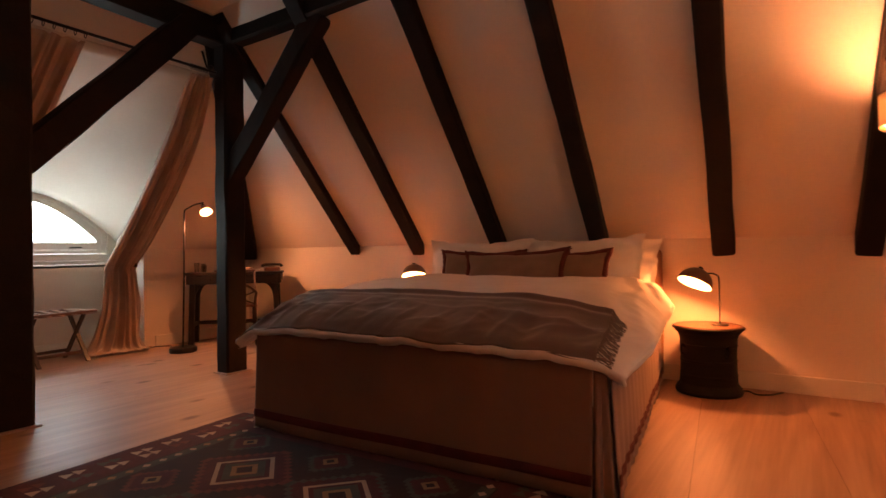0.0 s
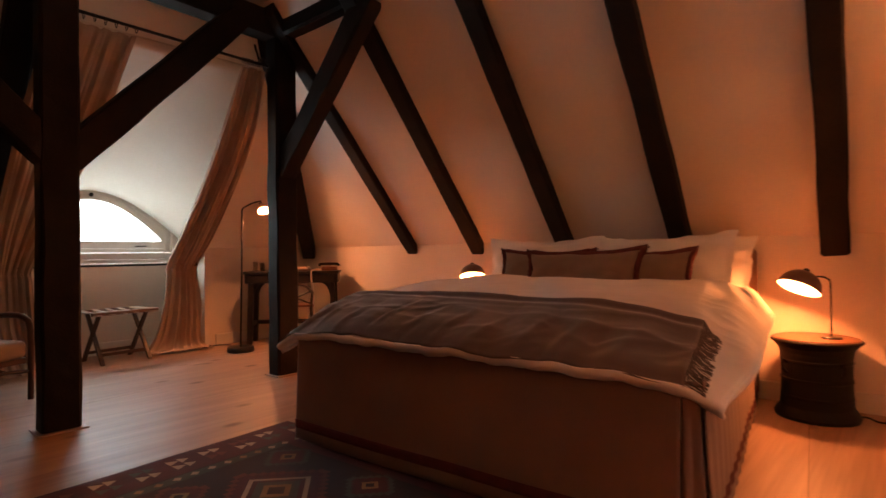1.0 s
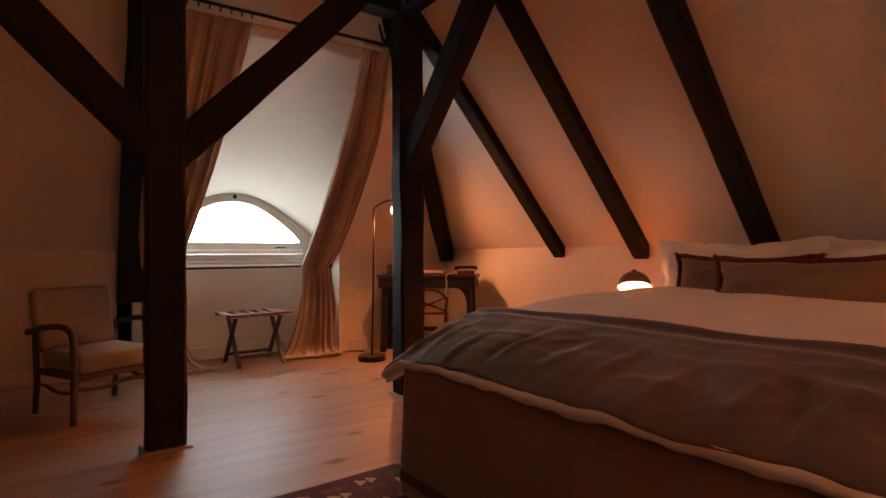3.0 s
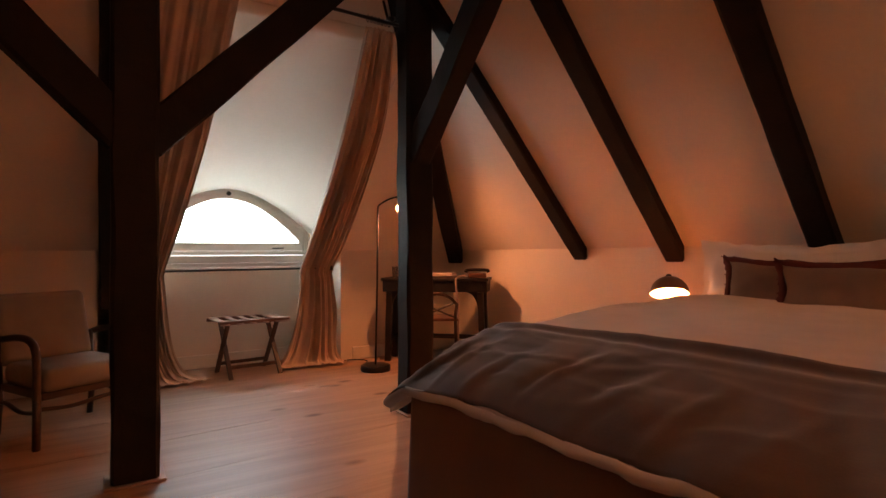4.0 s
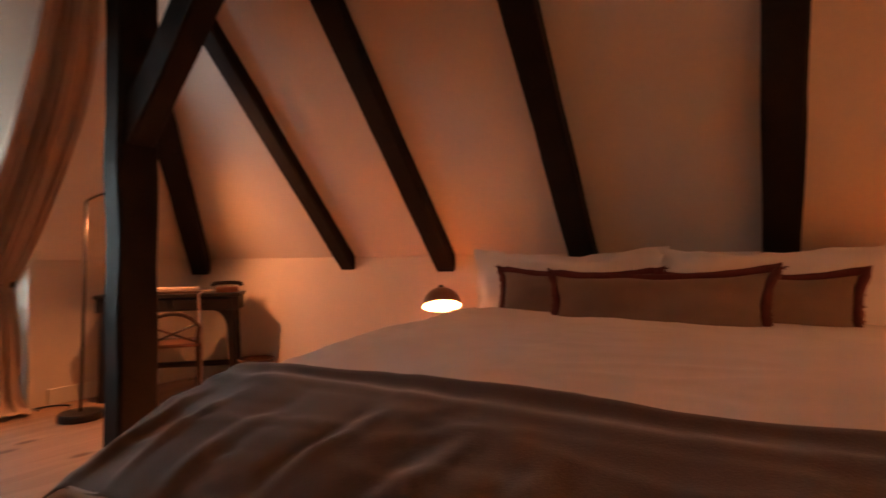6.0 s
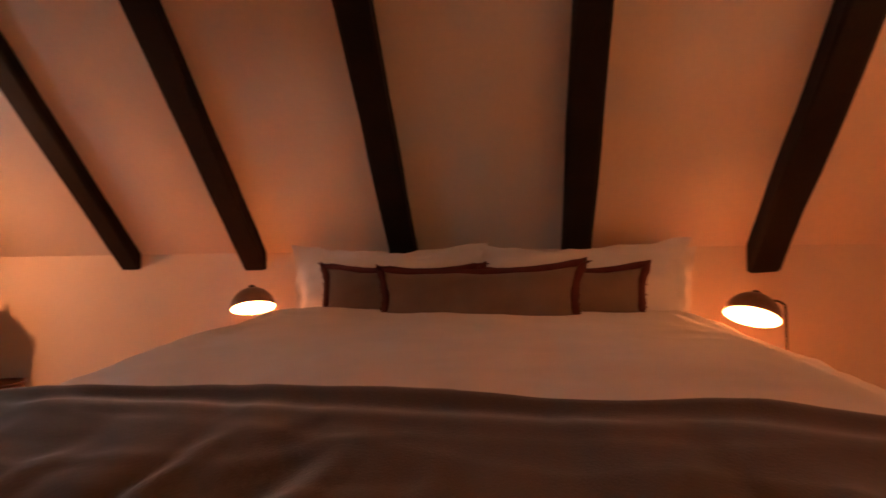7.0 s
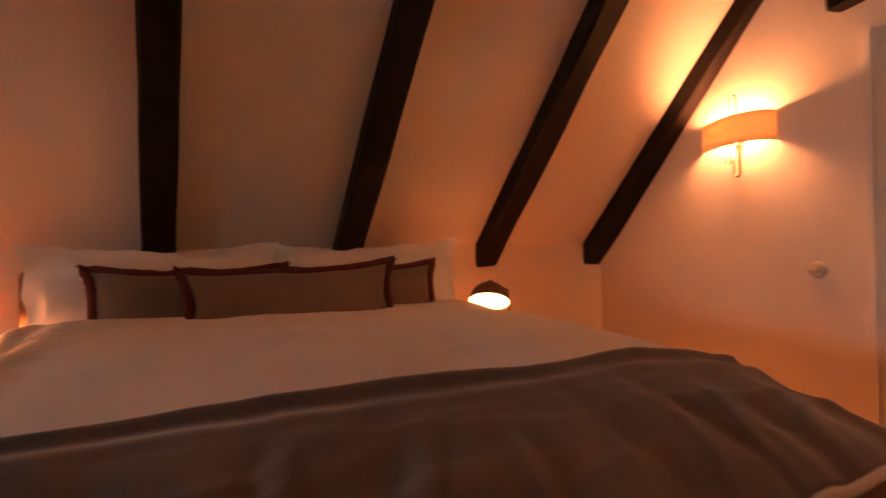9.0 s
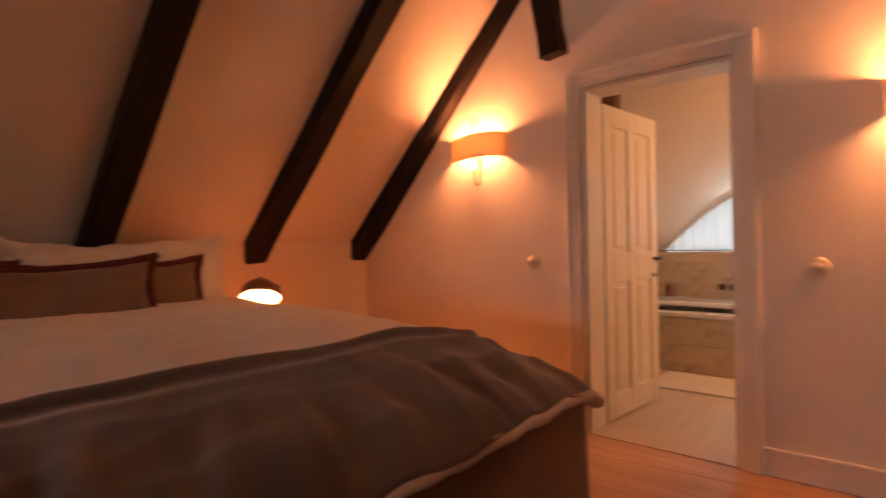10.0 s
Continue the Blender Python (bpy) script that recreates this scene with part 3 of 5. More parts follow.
def duvet_f(u, v):
    y = DFOOT + 1.855 * v
    a = (2 * u - 1)
    x = BX + DHALF * (a * (1 - ((0.06 if a > 0 else -0.008) * math.exp(-((y - DFOOT) / 0.22) ** 2))) + 0.012 * noise.noise(Vector((y * 3, a * 2, 4))))
    return x, y + 0.010 * noise.noise(Vector((x * 2.6, 1, 7))) * (1 - v), duvet_z(x, y)


dv = set_askew(part("duvet_cover", sheet(duvet_f, 150, 130), LINEN, smooth=True))
duvet = thing("duvet", "rumpled white cotton duvet spread over the bed", "duvet")
dv.parent = duvet
thick(dv, 0.022, -1)
def hem(u, v):
    x, y, z = duvet_f(u, 0.0)
    return x, y - 0.012 - (0.010 + 0.008 * noise.noise(Vector((x * 7, 4, 4)))) * math.sin(math.pi * v) + 0.02 * v * v, z + 0.003 - v * (0.034 + 0.007 * noise.noise(Vector((x * 5, 2, 2))) + 0.005 * noise.noise(Vector((x * 19, 5, 2))))
thick(set_askew(part("hem", sheet(hem, 150, 8), LINEN, duvet, smooth=True)), 0.012, 0)
def side_hem(s):
    def f(u, v):
        x, y, z = duvet_f(1.0 if s > 0 else 0.0, u)
        return x - s * 0.012 * v, y, z - 0.002 - 0.034 * v * (1 + 0.5 * noise.noise(Vector((y * 4, s, 2))))
    return f
for s in (1, -1):
    thick(set_askew(part("side_hem", sheet(side_hem(s), 110, 4), LINEN, duvet, smooth=True)), 0.010, 0)

# the throw across the foot
throw = thing("throw_blanket", "brown fringed wool throw across the foot of the duvet", "blanket")
TX0, TX1, TY0, TY1 = BX - 1.062, 1.215, 2.374, 2.825
def throw_f(u, v):
    x = TX0 + (TX1 - TX0) * u
    y = TY0 + 0.015 * noise.noise(Vector((x * 3, 5, 5))) + (TY1 - TY0 + 0.03 * noise.noise(Vector((x * 1.7, 8, 1)))) * v
    r = 0.016 * math.exp(-((v - 0.955) / 0.035) ** 2) + 0.007 * math.exp(-((v - 0.80) / 0.05) ** 2)
    q = noise.noise(Vector((x * 1.6, y * 1.6, 31)))
    # long soft folds along the throw
    w = noise.noise(Vector((x * 0.7 + 0.6 * q, (y + 0.10 * x) * 6.0, 41)))
    rip = 0.012 * (1 - abs(2.2 * w)) + 0.004 * noise.noise(Vector((x * 2.0, y * 9 + 2 * x, 3)))
    # short creases rising from the hem, strongest towards the pointed corner
    near = math.exp(-((x - TX0) / 0.8) ** 2)
    w = math.sin((x - 0.35 * (y - TY0)) * 34 + 2.5 * q + 2.0 * noise.noise(Vector((x * 4, 3, 8))))
    rip += (0.35 + 0.65 * near) * 0.017 * max(w, 0.0) ** 3 * math.exp(-((v - 0.28) / 0.26) ** 2)
    zt = max(duvet_z(x + i, y + j) for i in (-0.02, 0.0, 0.02) for j in (-0.015, 0.0, 0.015))
    lip = math.exp(-(v / 0.035) ** 2)
    return x, y - 0.016 * lip, zt + (0.008 + r + max(rip, -0.003)) * (1 - 0.6 * lip) - 0.012 * lip
thick(set_askew(part("cloth", sheet(throw_f, 150, 60), BLANKET, throw, smooth=True)), 0.006, 0)
bm = bmesh.new()
for i in range(96):
    v = i / 95
    p = Vector(throw_f(1.0, v))
    L = 0.045 + 0.015 * random.random()
    q = p + Vector((L * 0.5, random.uniform(-0.008, 0.008), 0))
    e = p + Vector((L, random.uniform(-0.012, 0.012), 0))
    q.z, e.z = duvet_z(q.x, q.y) + 0.008, duvet_z(min(e.x, BX + DHALF), e.y) + 0.006
    tube([p, q, e], 0.0016, 4, bm)
set_askew(part("fringe", bm, BLANKET, throw, "twisted wool fringe"))


def pillow_mesh(w, h, t, flange=0.0, puff=2.6, seed=0, crumple=0.006, pinch=0.06, tip=0.05):
    """A stuffed cushion lying in x and z, its thickness in y, with pinched corners and an optional flat flange."""
    bm = bmesh.new()
    def f(sgn):
        def g(u, v):
            a, b = 2 * u - 1, 2 * v - 1
            pin = 1 - 0.055 * (1 - abs(b) ** 2) * abs(a) ** 4
            pinz = 1 - pinch * (1 - abs(a) ** 2) * abs(b) ** 4
            fa, fb = min(abs(a) * (w / 2) / (w / 2 - flange), 1), min(abs(b) * (h / 2) / (h / 2 - flange), 1)
            d = max((1 - fa ** puff), 0) * max((1 - fb ** puff), 0)
            th = t / 2 * d ** 0.55 + 0.003
            c = crumple * noise.noise(Vector((a * 3 + seed, b * 3, sgn + seed)))
            e = crumple * 1.6 * noise.noise(Vector((a * 2 + 9 + seed, b * 2, 4)))
            ear = 1 + tip * (a * b) ** 6
            fl = ed = 0.0
            if flange:
                fl = 0.034 * noise.noise(Vector((a * 3.5, b * 3.5, seed + 2))) + 0.012 * noise.noise(Vector((a * 9, b * 9, seed + 6)))
                ed = 0.016 * noise.noise(Vector((a * 5.5, b * 5.5, seed + 12))) * max(abs(a), abs(b)) ** 6
                c += 0.014 * noise.noise(Vector((a * 5 + b * 2, b * 3 - a, seed + 20))) * (0.3 + abs(a) ** 2)
            return a * (w / 2 * pin * ear + ed) + e, sgn * (th + c * min(d * 4, 1)) + fl * (1 - d) ** 2, b * (h / 2 * pinz * ear + ed) + e
        return g
    for s in (1, -1):
        sheet(f(s), 36, 30, bm)
    bmesh.ops.remove_doubles(bm, verts=bm.verts, dist=0.0065 if not flange else 0.0001)
    return bm


def pillow(x, y, z, w, h, t, lean, turn, roll, seed, label):
    th = thing("pillow", label, "pillow", "pillows on the bed")
    part("case", pillow_mesh(w, h, t, 0.05, 2.2, seed, 0.014, 0.09), LINEN, th, smooth=True)
    th.matrix_basis = pose(x, y, z, 0, 0, turn) @ pose(0, 0, 0, lean, roll, 0)
    return th


pillow(-0.265, 4.33, 0.83, 0.96, 0.58, 0.20, -12, 2, 0.8, 1, "large white cotton pillow leaning on the headboard")
pillow(0.655, 4.33, 0.832, 0.96, 0.58, 0.20, -12, -3, -0.8, 2, "large white cotton pillow leaning on the headboard")
pillow(-0.28, 4.50, 0.82, 0.98, 0.56, 0.16, -8, 0, 0.5, 5, "white cotton pillow standing behind another pillow")
pillow(0.71, 4.50, 0.82, 0.98, 0.56, 0.16, -8, 0, 0.0, 6, "white cotton pillow standing behind another pillow")


def cushion(x, y, z, w, h, t, lean, turn, roll, seed):
    th = thing("cushion", "taupe cushion with a dark red fringed edge on the bed", "cushion", "cushions on the bed")
    part("cover", pillow_mesh(w, h, t, 0.0, 2.7, seed, 0.008, 0.15, 0.07), CUSHION, th, smooth=True)
    ring = []
    n = 96
    for i in range(n + 1):
        s = (i / n * 4) % 4
        k, f = int(s) % 4, s - int(s)
        a, b = [(-1 + 2 * f, -1), (1, -1 + 2 * f), (1 - 2 * f, 1), (-1, 1 - 2 * f)][k]
        pin = 1 - 0.055 * (1 - abs(b) ** 2) * abs(a) ** 4
        pinz = 1 - 0.15 * (1 - abs(a) ** 2) * abs(b) ** 4
        ear = 1 + 0.07 * (a * b) ** 6
        ring.append(Vector((a * (w / 2 + 0.008) * pin * ear, 0.003 * noise.noise(Vector((i * 0.7, seed, 1))), b * (h / 2 + 0.008) * pinz * ear)))
    rr = [0.019 + 0.006 * noise.noise(Vector((i * 1.9, seed, 3))) for i in range(n + 1)]
    bm = tube(ring, 0.013, 8, radii=rr)
    for i in range(260):
        k = random.random() * n
        p = ring[int(k)].lerp(ring[int(k) + 1], k - int(k))
        o = p.normalized() + Vector((random.uniform(-0.4, 0.4), random.uniform(-1.1, 1.1), random.uniform(-0.4, 0.4)))
        tube([p, p + o.normalized() * random.uniform(0.018, 0.026)], 0.0028, 4, bm)
    part("fringe_trim", bm, RED, th, "dark red fringed trim", smooth=True)
    th.matrix_basis = pose(x, y, z, 0, 0, turn) @ pose(0, 0, 0, lean, roll, 0)
    return th


cushion(-0.13, 4.16, 0.845, 0.70, 0.34, 0.14, -16, 3, 0.5, 1)
cushion(0.565, 4.16, 0.84, 0.70, 0.33, 0.14, -16, -3, -1.0, 2)
cushion(0.25, 3.99, 0.85, 0.80, 0.33, 0.14, -18, 0, -1.2, 3)

# ---- bedside drums and lamps ----
def drum_table(x, y):
    th = thing("bedside_table", "dark bronze drum side table with a flared worn top", "side table", "bedside tables", (x, y, 0))
    prof = [(0.0, 0.0), (0.215, 0.0), (0.222, 0.02), (0.208, 0.045), (0.190, 0.07), (0.186, 0.12), (0.188, 0.125), (0.188, 0.135), (0.184, 0.14), (0.182, 0.22), (0.186, 0.225), (0.186, 0.237), (0.181, 0.242), (0.182, 0.33), (0.187, 0.336), (0.187, 0.346), (0.184, 0.352), (0.188, 0.39), (0.200, 0.42), (0.225, 0.448), (0.236, 0.456), (0.238, 0.464), (0.232, 0.470), (0.0, 0.470)]
    part("drum", lathe(prof, 48), BRONZE, th, smooth=False)
    part("table_top", lathe([(0.0, 0.4705), (0.219, 0.4705), (0.224, 0.473), (0.219, 0.477), (0.06, 0.477), (0.0, 0.478)], 48), DRUMTOP, th, "worn reddish brown top")
    for k in range(4):
        a = math.pi / 4 + k * math.pi / 2
        p = Vector((math.cos(a), math.sin(a), 0))
        part("lug", tube(curve([p * 0.185 + Vector((0, 0, 0.33)), p * 0.212 + Vector((0, 0, 0.35)), p * 0.214 + Vector((0, 0, 0.30)), p * 0.185 + Vector((0, 0, 0.27))], 12), 0.008, 6), BRONZE, th)
    return th


def dome(r, t=0.0025):
    prof = []
    for i in range(15):
        a = math.pi / 2 * i / 14
        prof.append((r * math.cos(a) if i < 14 else 0.0, r * 0.98 * math.sin(a)))
    inner = [(max(p - t, 0.0) if p else 0.0, q - (t if p < 0.02 else 0)) for p, q in prof]
    return prof, inner


def table_lamp(x, y, head, nod, tilt, turn, label):
    """A small bent-stem lamp: foot and stem at (x, y) on the drum, dome at head."""
    th = thing("table_lamp", label, "lamp", "bedside lamps", (x, y, 0.478))
    part("foot", lathe([(0.0, 0.0), (0.055, 0.0), (0.056, 0.006), (0.05, 0.012), (0.0, 0.014)], 28), BLACK, th)
    hx, hy, hz = head[0] - x, head[1] - y, head[2] - 0.478
    top = hz + 0.068
    part("stem", tube(curve([(0, 0, 0.01), (0, 0, top * 0.5), (-0.002, 0, top - 0.035), (hx * 0.10, hy * 0.10, top - 0.008), (hx * 0.30, hy * 0.30, top + 0.004), (hx * 0.55, hy * 0.55, top + 0.002)], 30), 0.0055, 8), BLACK, th, smooth=True)
    o, i = dome(0.118)
    sh = part("shade", lathe(o, 40, cap=False), surface("brown_enamel_shade", (0.085, 0.056, 0.042), (0.14, 0.095, 0.072), 0.34, 8, bump=0.02), th, "dark domed metal shade", smooth=True)
    inn = part("shade_lining", lathe(i, 40, cap=False), SHADE_IN, sh, "white lining", smooth=True)
    cap = part("cap", lathe([(0.0, 0.110), (0.018, 0.110), (0.018, 0.128), (0.008, 0.134), (0.0, 0.134)], 16), BLACK, sh)
    sk = part("socket", lathe([(0.0, 0.066), (0.016, 0.066), (0.018, 0.108), (0.0, 0.112)], 16), BLACK, sh)
    sh.matrix_basis = pose(hx, hy, hz, 0, 0, turn) @ pose(0, 0, 0, nod, tilt, 0)
    m = th.matrix_basis @ sh.matrix_basis
    bulb("bedside_bulb", m @ Vector((0, 0, 0.030)), BED * (0.50 if x > 0 else 0.80), 0.034)
    return th


drum_table(1.505, 4.565)
drum_table(-1.09, 4.565)
table_lamp(1.585, 4.55, (1.43, 4.51, 0.772), -22, 20, 4, "lit table lamp with a dark dome shade on a drum table")
table_lamp(-1.075, 4.67, (-1.065, 4.51, 0.795), -21, -9, 18, "lit table lamp with a dark dome shade beside the pillows")
bm = tube(curve([(1.66, 4.60, 0.012), (1.74, 4.66, 0.012), (1.80, 4.60, 0.010), (1.88, 4.64, 0.010), (1.95, 4.75, 0.010)], 30), 0.006, 6)
tagged(part("power_cable", bm, BLACK), "black cable lying by the bedside table", "cable")

# ---- wall lamps ----
SHADE, sn, sl_, sb = mat("amber_paper_shade")
trn = sn.new("ShaderNodeBsdfTranslucent")
trn.inputs["Color"].default_value = (1.0, 0.86, 0.56, 1)
sb.inputs["Base Color"].default_value, sb.inputs["Roughness"].default_value = (0.92, 0.78, 0.48, 1), 0.8
mx = sn.new("ShaderNodeMixShader")
mx.inputs[0].default_value = 0.24
sl_.new(sb.outputs[0], mx.inputs[1])
sl_.new(trn.outputs[0], mx.inputs[2])
sl_.new(mx.outputs[0], sn["Material Output"].inputs["Surface"])


def sconce(y, z, power):
    th = thing("wall_lamp", "lit wall lamp with curved amber shade and pale loops", "wall lamp", "wall lamps", (RIGHT, y, z))
    part("wall_plate", box((-0.022, -0.045, -0.06), (0.0, 0.045, 0.06), 0.006), CHROME, th)
    part("arm", tube([(-0.01, 0, 0), (-0.055, 0, 0), (-0.06, 0, 0.02)], 0.008), CHROME, th)
    def f(u, v):
        a = (u - 0.5) * math.pi
        return -0.118 * math.cos(a) ** 0.8 + 0.030 * math.sin(2 * a) + 0.010, 0.215 * math.sin(a), -0.075 + 0.15 * v
    thick(part("shade", sheet(f, 30, 4), SHADE, th, "glowing amber half-round shade", smooth=True), 0.002, 0)
    for k, (dy, z0, z1) in enumerate(((0.0, 0.085, 0.20), (0.03, -0.16, -0.05), (-0.02, -0.235, -0.06))):
        c = (z0 + z1) / 2
        h = (z1 - z0) / 2
        ring = [(-0.035, dy + 0.018 * math.cos(q), c + (h - 0.018) * (1 if math.sin(q) > 0 else -1) + 0.018 * math.sin(q)) for q in [2 * math.pi * i / 24 + 0.13 for i in range(25)]]
        part("glass_loop", tube(ring, 0.006, 8), CHROME, th, "pale metal and glass loop", smooth=True)
    bulb("sconce_bulb", (RIGHT - 0.065, y + 0.06, z + 0.03), power, 0.028, GOLD)
    bulb("sconce_bulb", (RIGHT - 0.065, y - 0.06, z + 0.03), power, 0.028, GOLD)
    return th


sconce(3.725, 1.665, WALL)
sconce(1.50, 1.60, WALL * 1.35)


def dial(y, z):
    th = thing("wall_switch", "round ivory porcelain rotary switch on the wall", "switch", "rotary switches")
    part("rose", lathe([(0.0, 0), (0.040, 0), (0.038, 0.010), (0.028, 0.016), (0.0, 0.016)], 32), IVORY, th, smooth=True)
    part("knob", lathe([(0.0, 0.016), (0.016, 0.016), (0.017, 0.030), (0.012, 0.036), (0.0, 0.037)], 24), IVORY, th, smooth=True)
    part("toggle", box((-0.005, -0.018, 0.037), (0.005, 0.018, 0.046), 0.003), IVORY, th)
    th.matrix_basis = pose(RIGHT, y, z, 0, -90, 0)
    return th


dial(3.33, 0.95)
dial(1.937, 0.935)

# ---- curtains ----
def curtain(keys, folds, seed, label):
    """keys: (one edge, other edge, fold depth) from the rod down to the floor."""
    th = thing("curtain", label, "curtain", "curtains of the window")
    A = curve([k[0] for k in keys], 60)
    B = curve([k[1] for k in keys], 60)
    D = curve([(k[2], 0, 0) for k in keys], 60)
    n = len(A) - 1
    def f(u, v):
        i = min(int(v * n), n - 1)
        t = v * n - i
        a, b, d = A[i].lerp(A[i + 1], t), B[i].lerp(B[i + 1], t), D[i].lerp(D[i + 1], t).x
        low = min(max((v - 0.50) / 0.08, 0.0), 1.0)
        s = u + 0.035 * noise.noise(Vector((u * 4, v * 2.2, seed))) + 0.03 * low * noise.noise(Vector((u * 3, v * 7, seed + 5)))
        nrm = Vector((0.67, 0, -0.745)).lerp(Vector((1, 0, 0)), min(max((v - 0.42) / 0.12, 0), 1))
        ph = 2 * math.pi * folds * s + 2.6 * noise.noise(Vector((u * 2.5, v * 1.1, seed + 3)))
        w = math.sin(ph) + 0.45 * math.sin(2.3 * ph + seed) * noise.noise(Vector((u * 6, v * 2, seed + 1))) * 2
        w -= 0.35 * math.cos(2 * ph)
        deep = 0.70 + 0.75 * noise.noise(Vector((u * 3.5, v * 0.9, seed + 8)))
        # crumples where the cloth is held by the low rod and where it lies on the floor
        cr = noise.noise(Vector((u * 9, v * 26, seed + 11))) * (0.012 * math.exp(-((v - 0.56) / 0.05) ** 2) + 0.022 * math.exp(-((v - 1.0) / 0.12) ** 2))
        pt = a.lerp(b, s) + nrm * (d * w * deep + cr)
        pt.z = max(pt.z + abs(cr) * min(max((v - 0.9) / 0.06, 0.0), 1.0) * 1.5, 0.006)
        return pt
    c = part("cloth", sheet(f, 170, 130), CURTAIN, th, smooth=True)
    thick(c, 0.003, 0)
    return th


rc = [((-2.13, 2.875, 2.545), (-2.13, 3.09, 2.545), 0.020), ((-2.63, 2.945, 2.09), (-2.62, 3.27, 2.12), 0.034), ((-3.15, 2.99, 1.635), (-3.10, 3.33, 1.68), 0.036), ((-3.68, 3.007, 1.157), (-3.66, 3.355, 1.18), 0.030),
      ((-3.955, 3.015, 0.92), (-3.965, 3.345, 0.92), 0.022), ((-4.0, 3.03, 0.80), (-4.0, 3.365, 0.80), 0.034), ((-4.01, 3.00, 0.45), (-4.0, 3.39, 0.45), 0.042), ((-4.03, 2.93, 0.16), (-3.98, 3.40, 0.15), 0.045), ((-4.0, 2.84, 0.035), (-3.92, 3.42, 0.04), 0.035), ((-3.86, 2.76, 0.022), (-3.78, 3.45, 0.022), 0.03)]
curtain(rc, 6, 1, "beige linen curtain drawn aside and gathered over a low rod")
lc = [((-2.13, 1.59, 2.545), (-2.13, 2.09, 2.545), 0.020), ((-2.63, 1.555, 2.09), (-2.63, 2.062, 2.09), 0.030), ((-3.10, 1.55, 1.68), (-3.07, 2.018, 1.71), 0.032), ((-3.60, 1.55, 1.23), (-3.56, 1.945, 1.27), 0.030),
      ((-3.955, 1.585, 0.92), (-3.945, 1.875, 0.925), 0.022), ((-4.0, 1.585, 0.80), (-4.0, 1.885, 0.80), 0.034), ((-4.0, 1.59, 0.40), (-4.0, 1.92, 0.40), 0.040), ((-3.95, 1.63, 0.13), (-3.95, 2.0, 0.12), 0.042), ((-3.82, 1.61, 0.035), (-3.85, 2.10, 0.04), 0.03), ((-3.68, 1.62, 0.022), (-3.78, 2.22, 0.022), 0.028)]
curtain(lc, 6, 2, "beige linen curtain drawn aside behind the timber post")
rod = thing("curtain_rod", "black curtain rod with rings fixed between the posts", "curtain rod")
part("bar", tube([(-2.13, 1.58, 2.62), (-2.13, 3.13, 2.60)], 0.011, 10), BLACK, rod, smooth=True)
for y in (3.06, 1.64):
    bm = tube([(-2.13, y, 2.61), (-2.19, y, 2.66), (-2.25, y, 2.80)], 0.010, 8)
    lathe([(0.0, -0.022), (0.022, -0.012), (0.026, 0.0), (0.022, 0.012), (0.0, 0.022)], 14, bm, (-2.13, y, 2.635))
    part("bracket", bm, BLACK, rod)
for k in range(7):
    for y0, y1 in ((2.885, 3.04), (1.70, 2.085)):
        y = y0 + (y1 - y0) * k / 6
        ring = [(-2.13 + 0.019 * math.cos(a), y + 0.002, 2.598 + 0.022 * math.sin(a)) for a in [2 * math.pi * i / 14 for i in range(15)]]
        part("ring", tube(ring, 0.003, 5), BLACK, rod)
lr = thing("low_curtain_rod", "thin black rod holding the curtains below the window sill", "curtain rod")
part("bar", tube([(-3.975, NI0 + 0.01, 0.925), (-3.975, NI1 - 0.11, 0.930)], 0.010, 10), BLACK, lr, smooth=True)
for y in (NI0 + 0.005, NI1 - 0.13):
    part("bracket", box((-4.0, y, 0.905), (-3.95, y + 0.02, 0.95), 0.004), BLACK, lr)

# ---- floor lamp ----
fl = thing("floor_lamp", "slim black floor lamp with a bent arm and a lit shade", "floor lamp", "", (-3.43, 3.55, 0))
part("base", lathe([(0.0, 0.0), (0.135, 0.0), (0.138, 0.012), (0.135, 0.042), (0.128, 0.05), (0.0, 0.052)], 40), BLACK, fl)
part("pole", tube([(0, 0, 0.05), (0.0, 0.02, 0.8), (0, 0.03, 1.485)], 0.009, 10), BLACK, fl, smooth=True)
part("arm", tube(curve([(0, 0.03, 1.475), (0, 0.045, 1.515), (0, 0.15, 1.575), (0, 0.255, 1.605)], 18), 0.008, 8), BLACK, fl, smooth=True)
o = [(0.018, 0.10), (0.024, 0.092), (0.045, 0.05), (0.068, 0.0)]
sh = part("shade", lathe(o + [(p - 0.002, q) for p, q in o[::-1]], 32, cap=False), surface("cream_lamp_shade", (0.55, 0.42, 0.30), (0.66, 0.52, 0.38), 0.5, 8, bump=0), fl, "pale flared lamp shade", smooth=True)
part("shade_cap", lathe([(0.0, 0.088), (0.022, 0.090), (0.020, 0.112), (0.0, 0.118)], 20), BLACK, sh)
sh.matrix_basis = pose(0.0, 0.285, 1.50, 0, 0, 0) @ pose(0, 0, 0, -3.5, -40, 0)
bulb("floor_lamp_bulb", fl.matrix_basis @ sh.matrix_basis @ Vector((0, 0, 0.030)), STAND, 0.018, (1.0, 0.33, 0.115))

bm = tube(curve([(-3.46, 3.62, 0.012), (-3.60, 3.70, 0.007), (-3.72, 3.60, 0.007), (-3.86, 3.66, 0.007), (-3.97, 3.58, 0.007), (-3.985, 3.45, 0.007)], 40), 0.006, 6)
tagged(part("power_cable", bm, BLACK), "black cable curling on the floor behind the floor lamp", "cable")

# ---- desk corner ----
DM = pose(-3.40, 4.155, 0, 0, 0, 46)      # middle of the desk's front edge; it stands across the corner
DTZ = 0.825


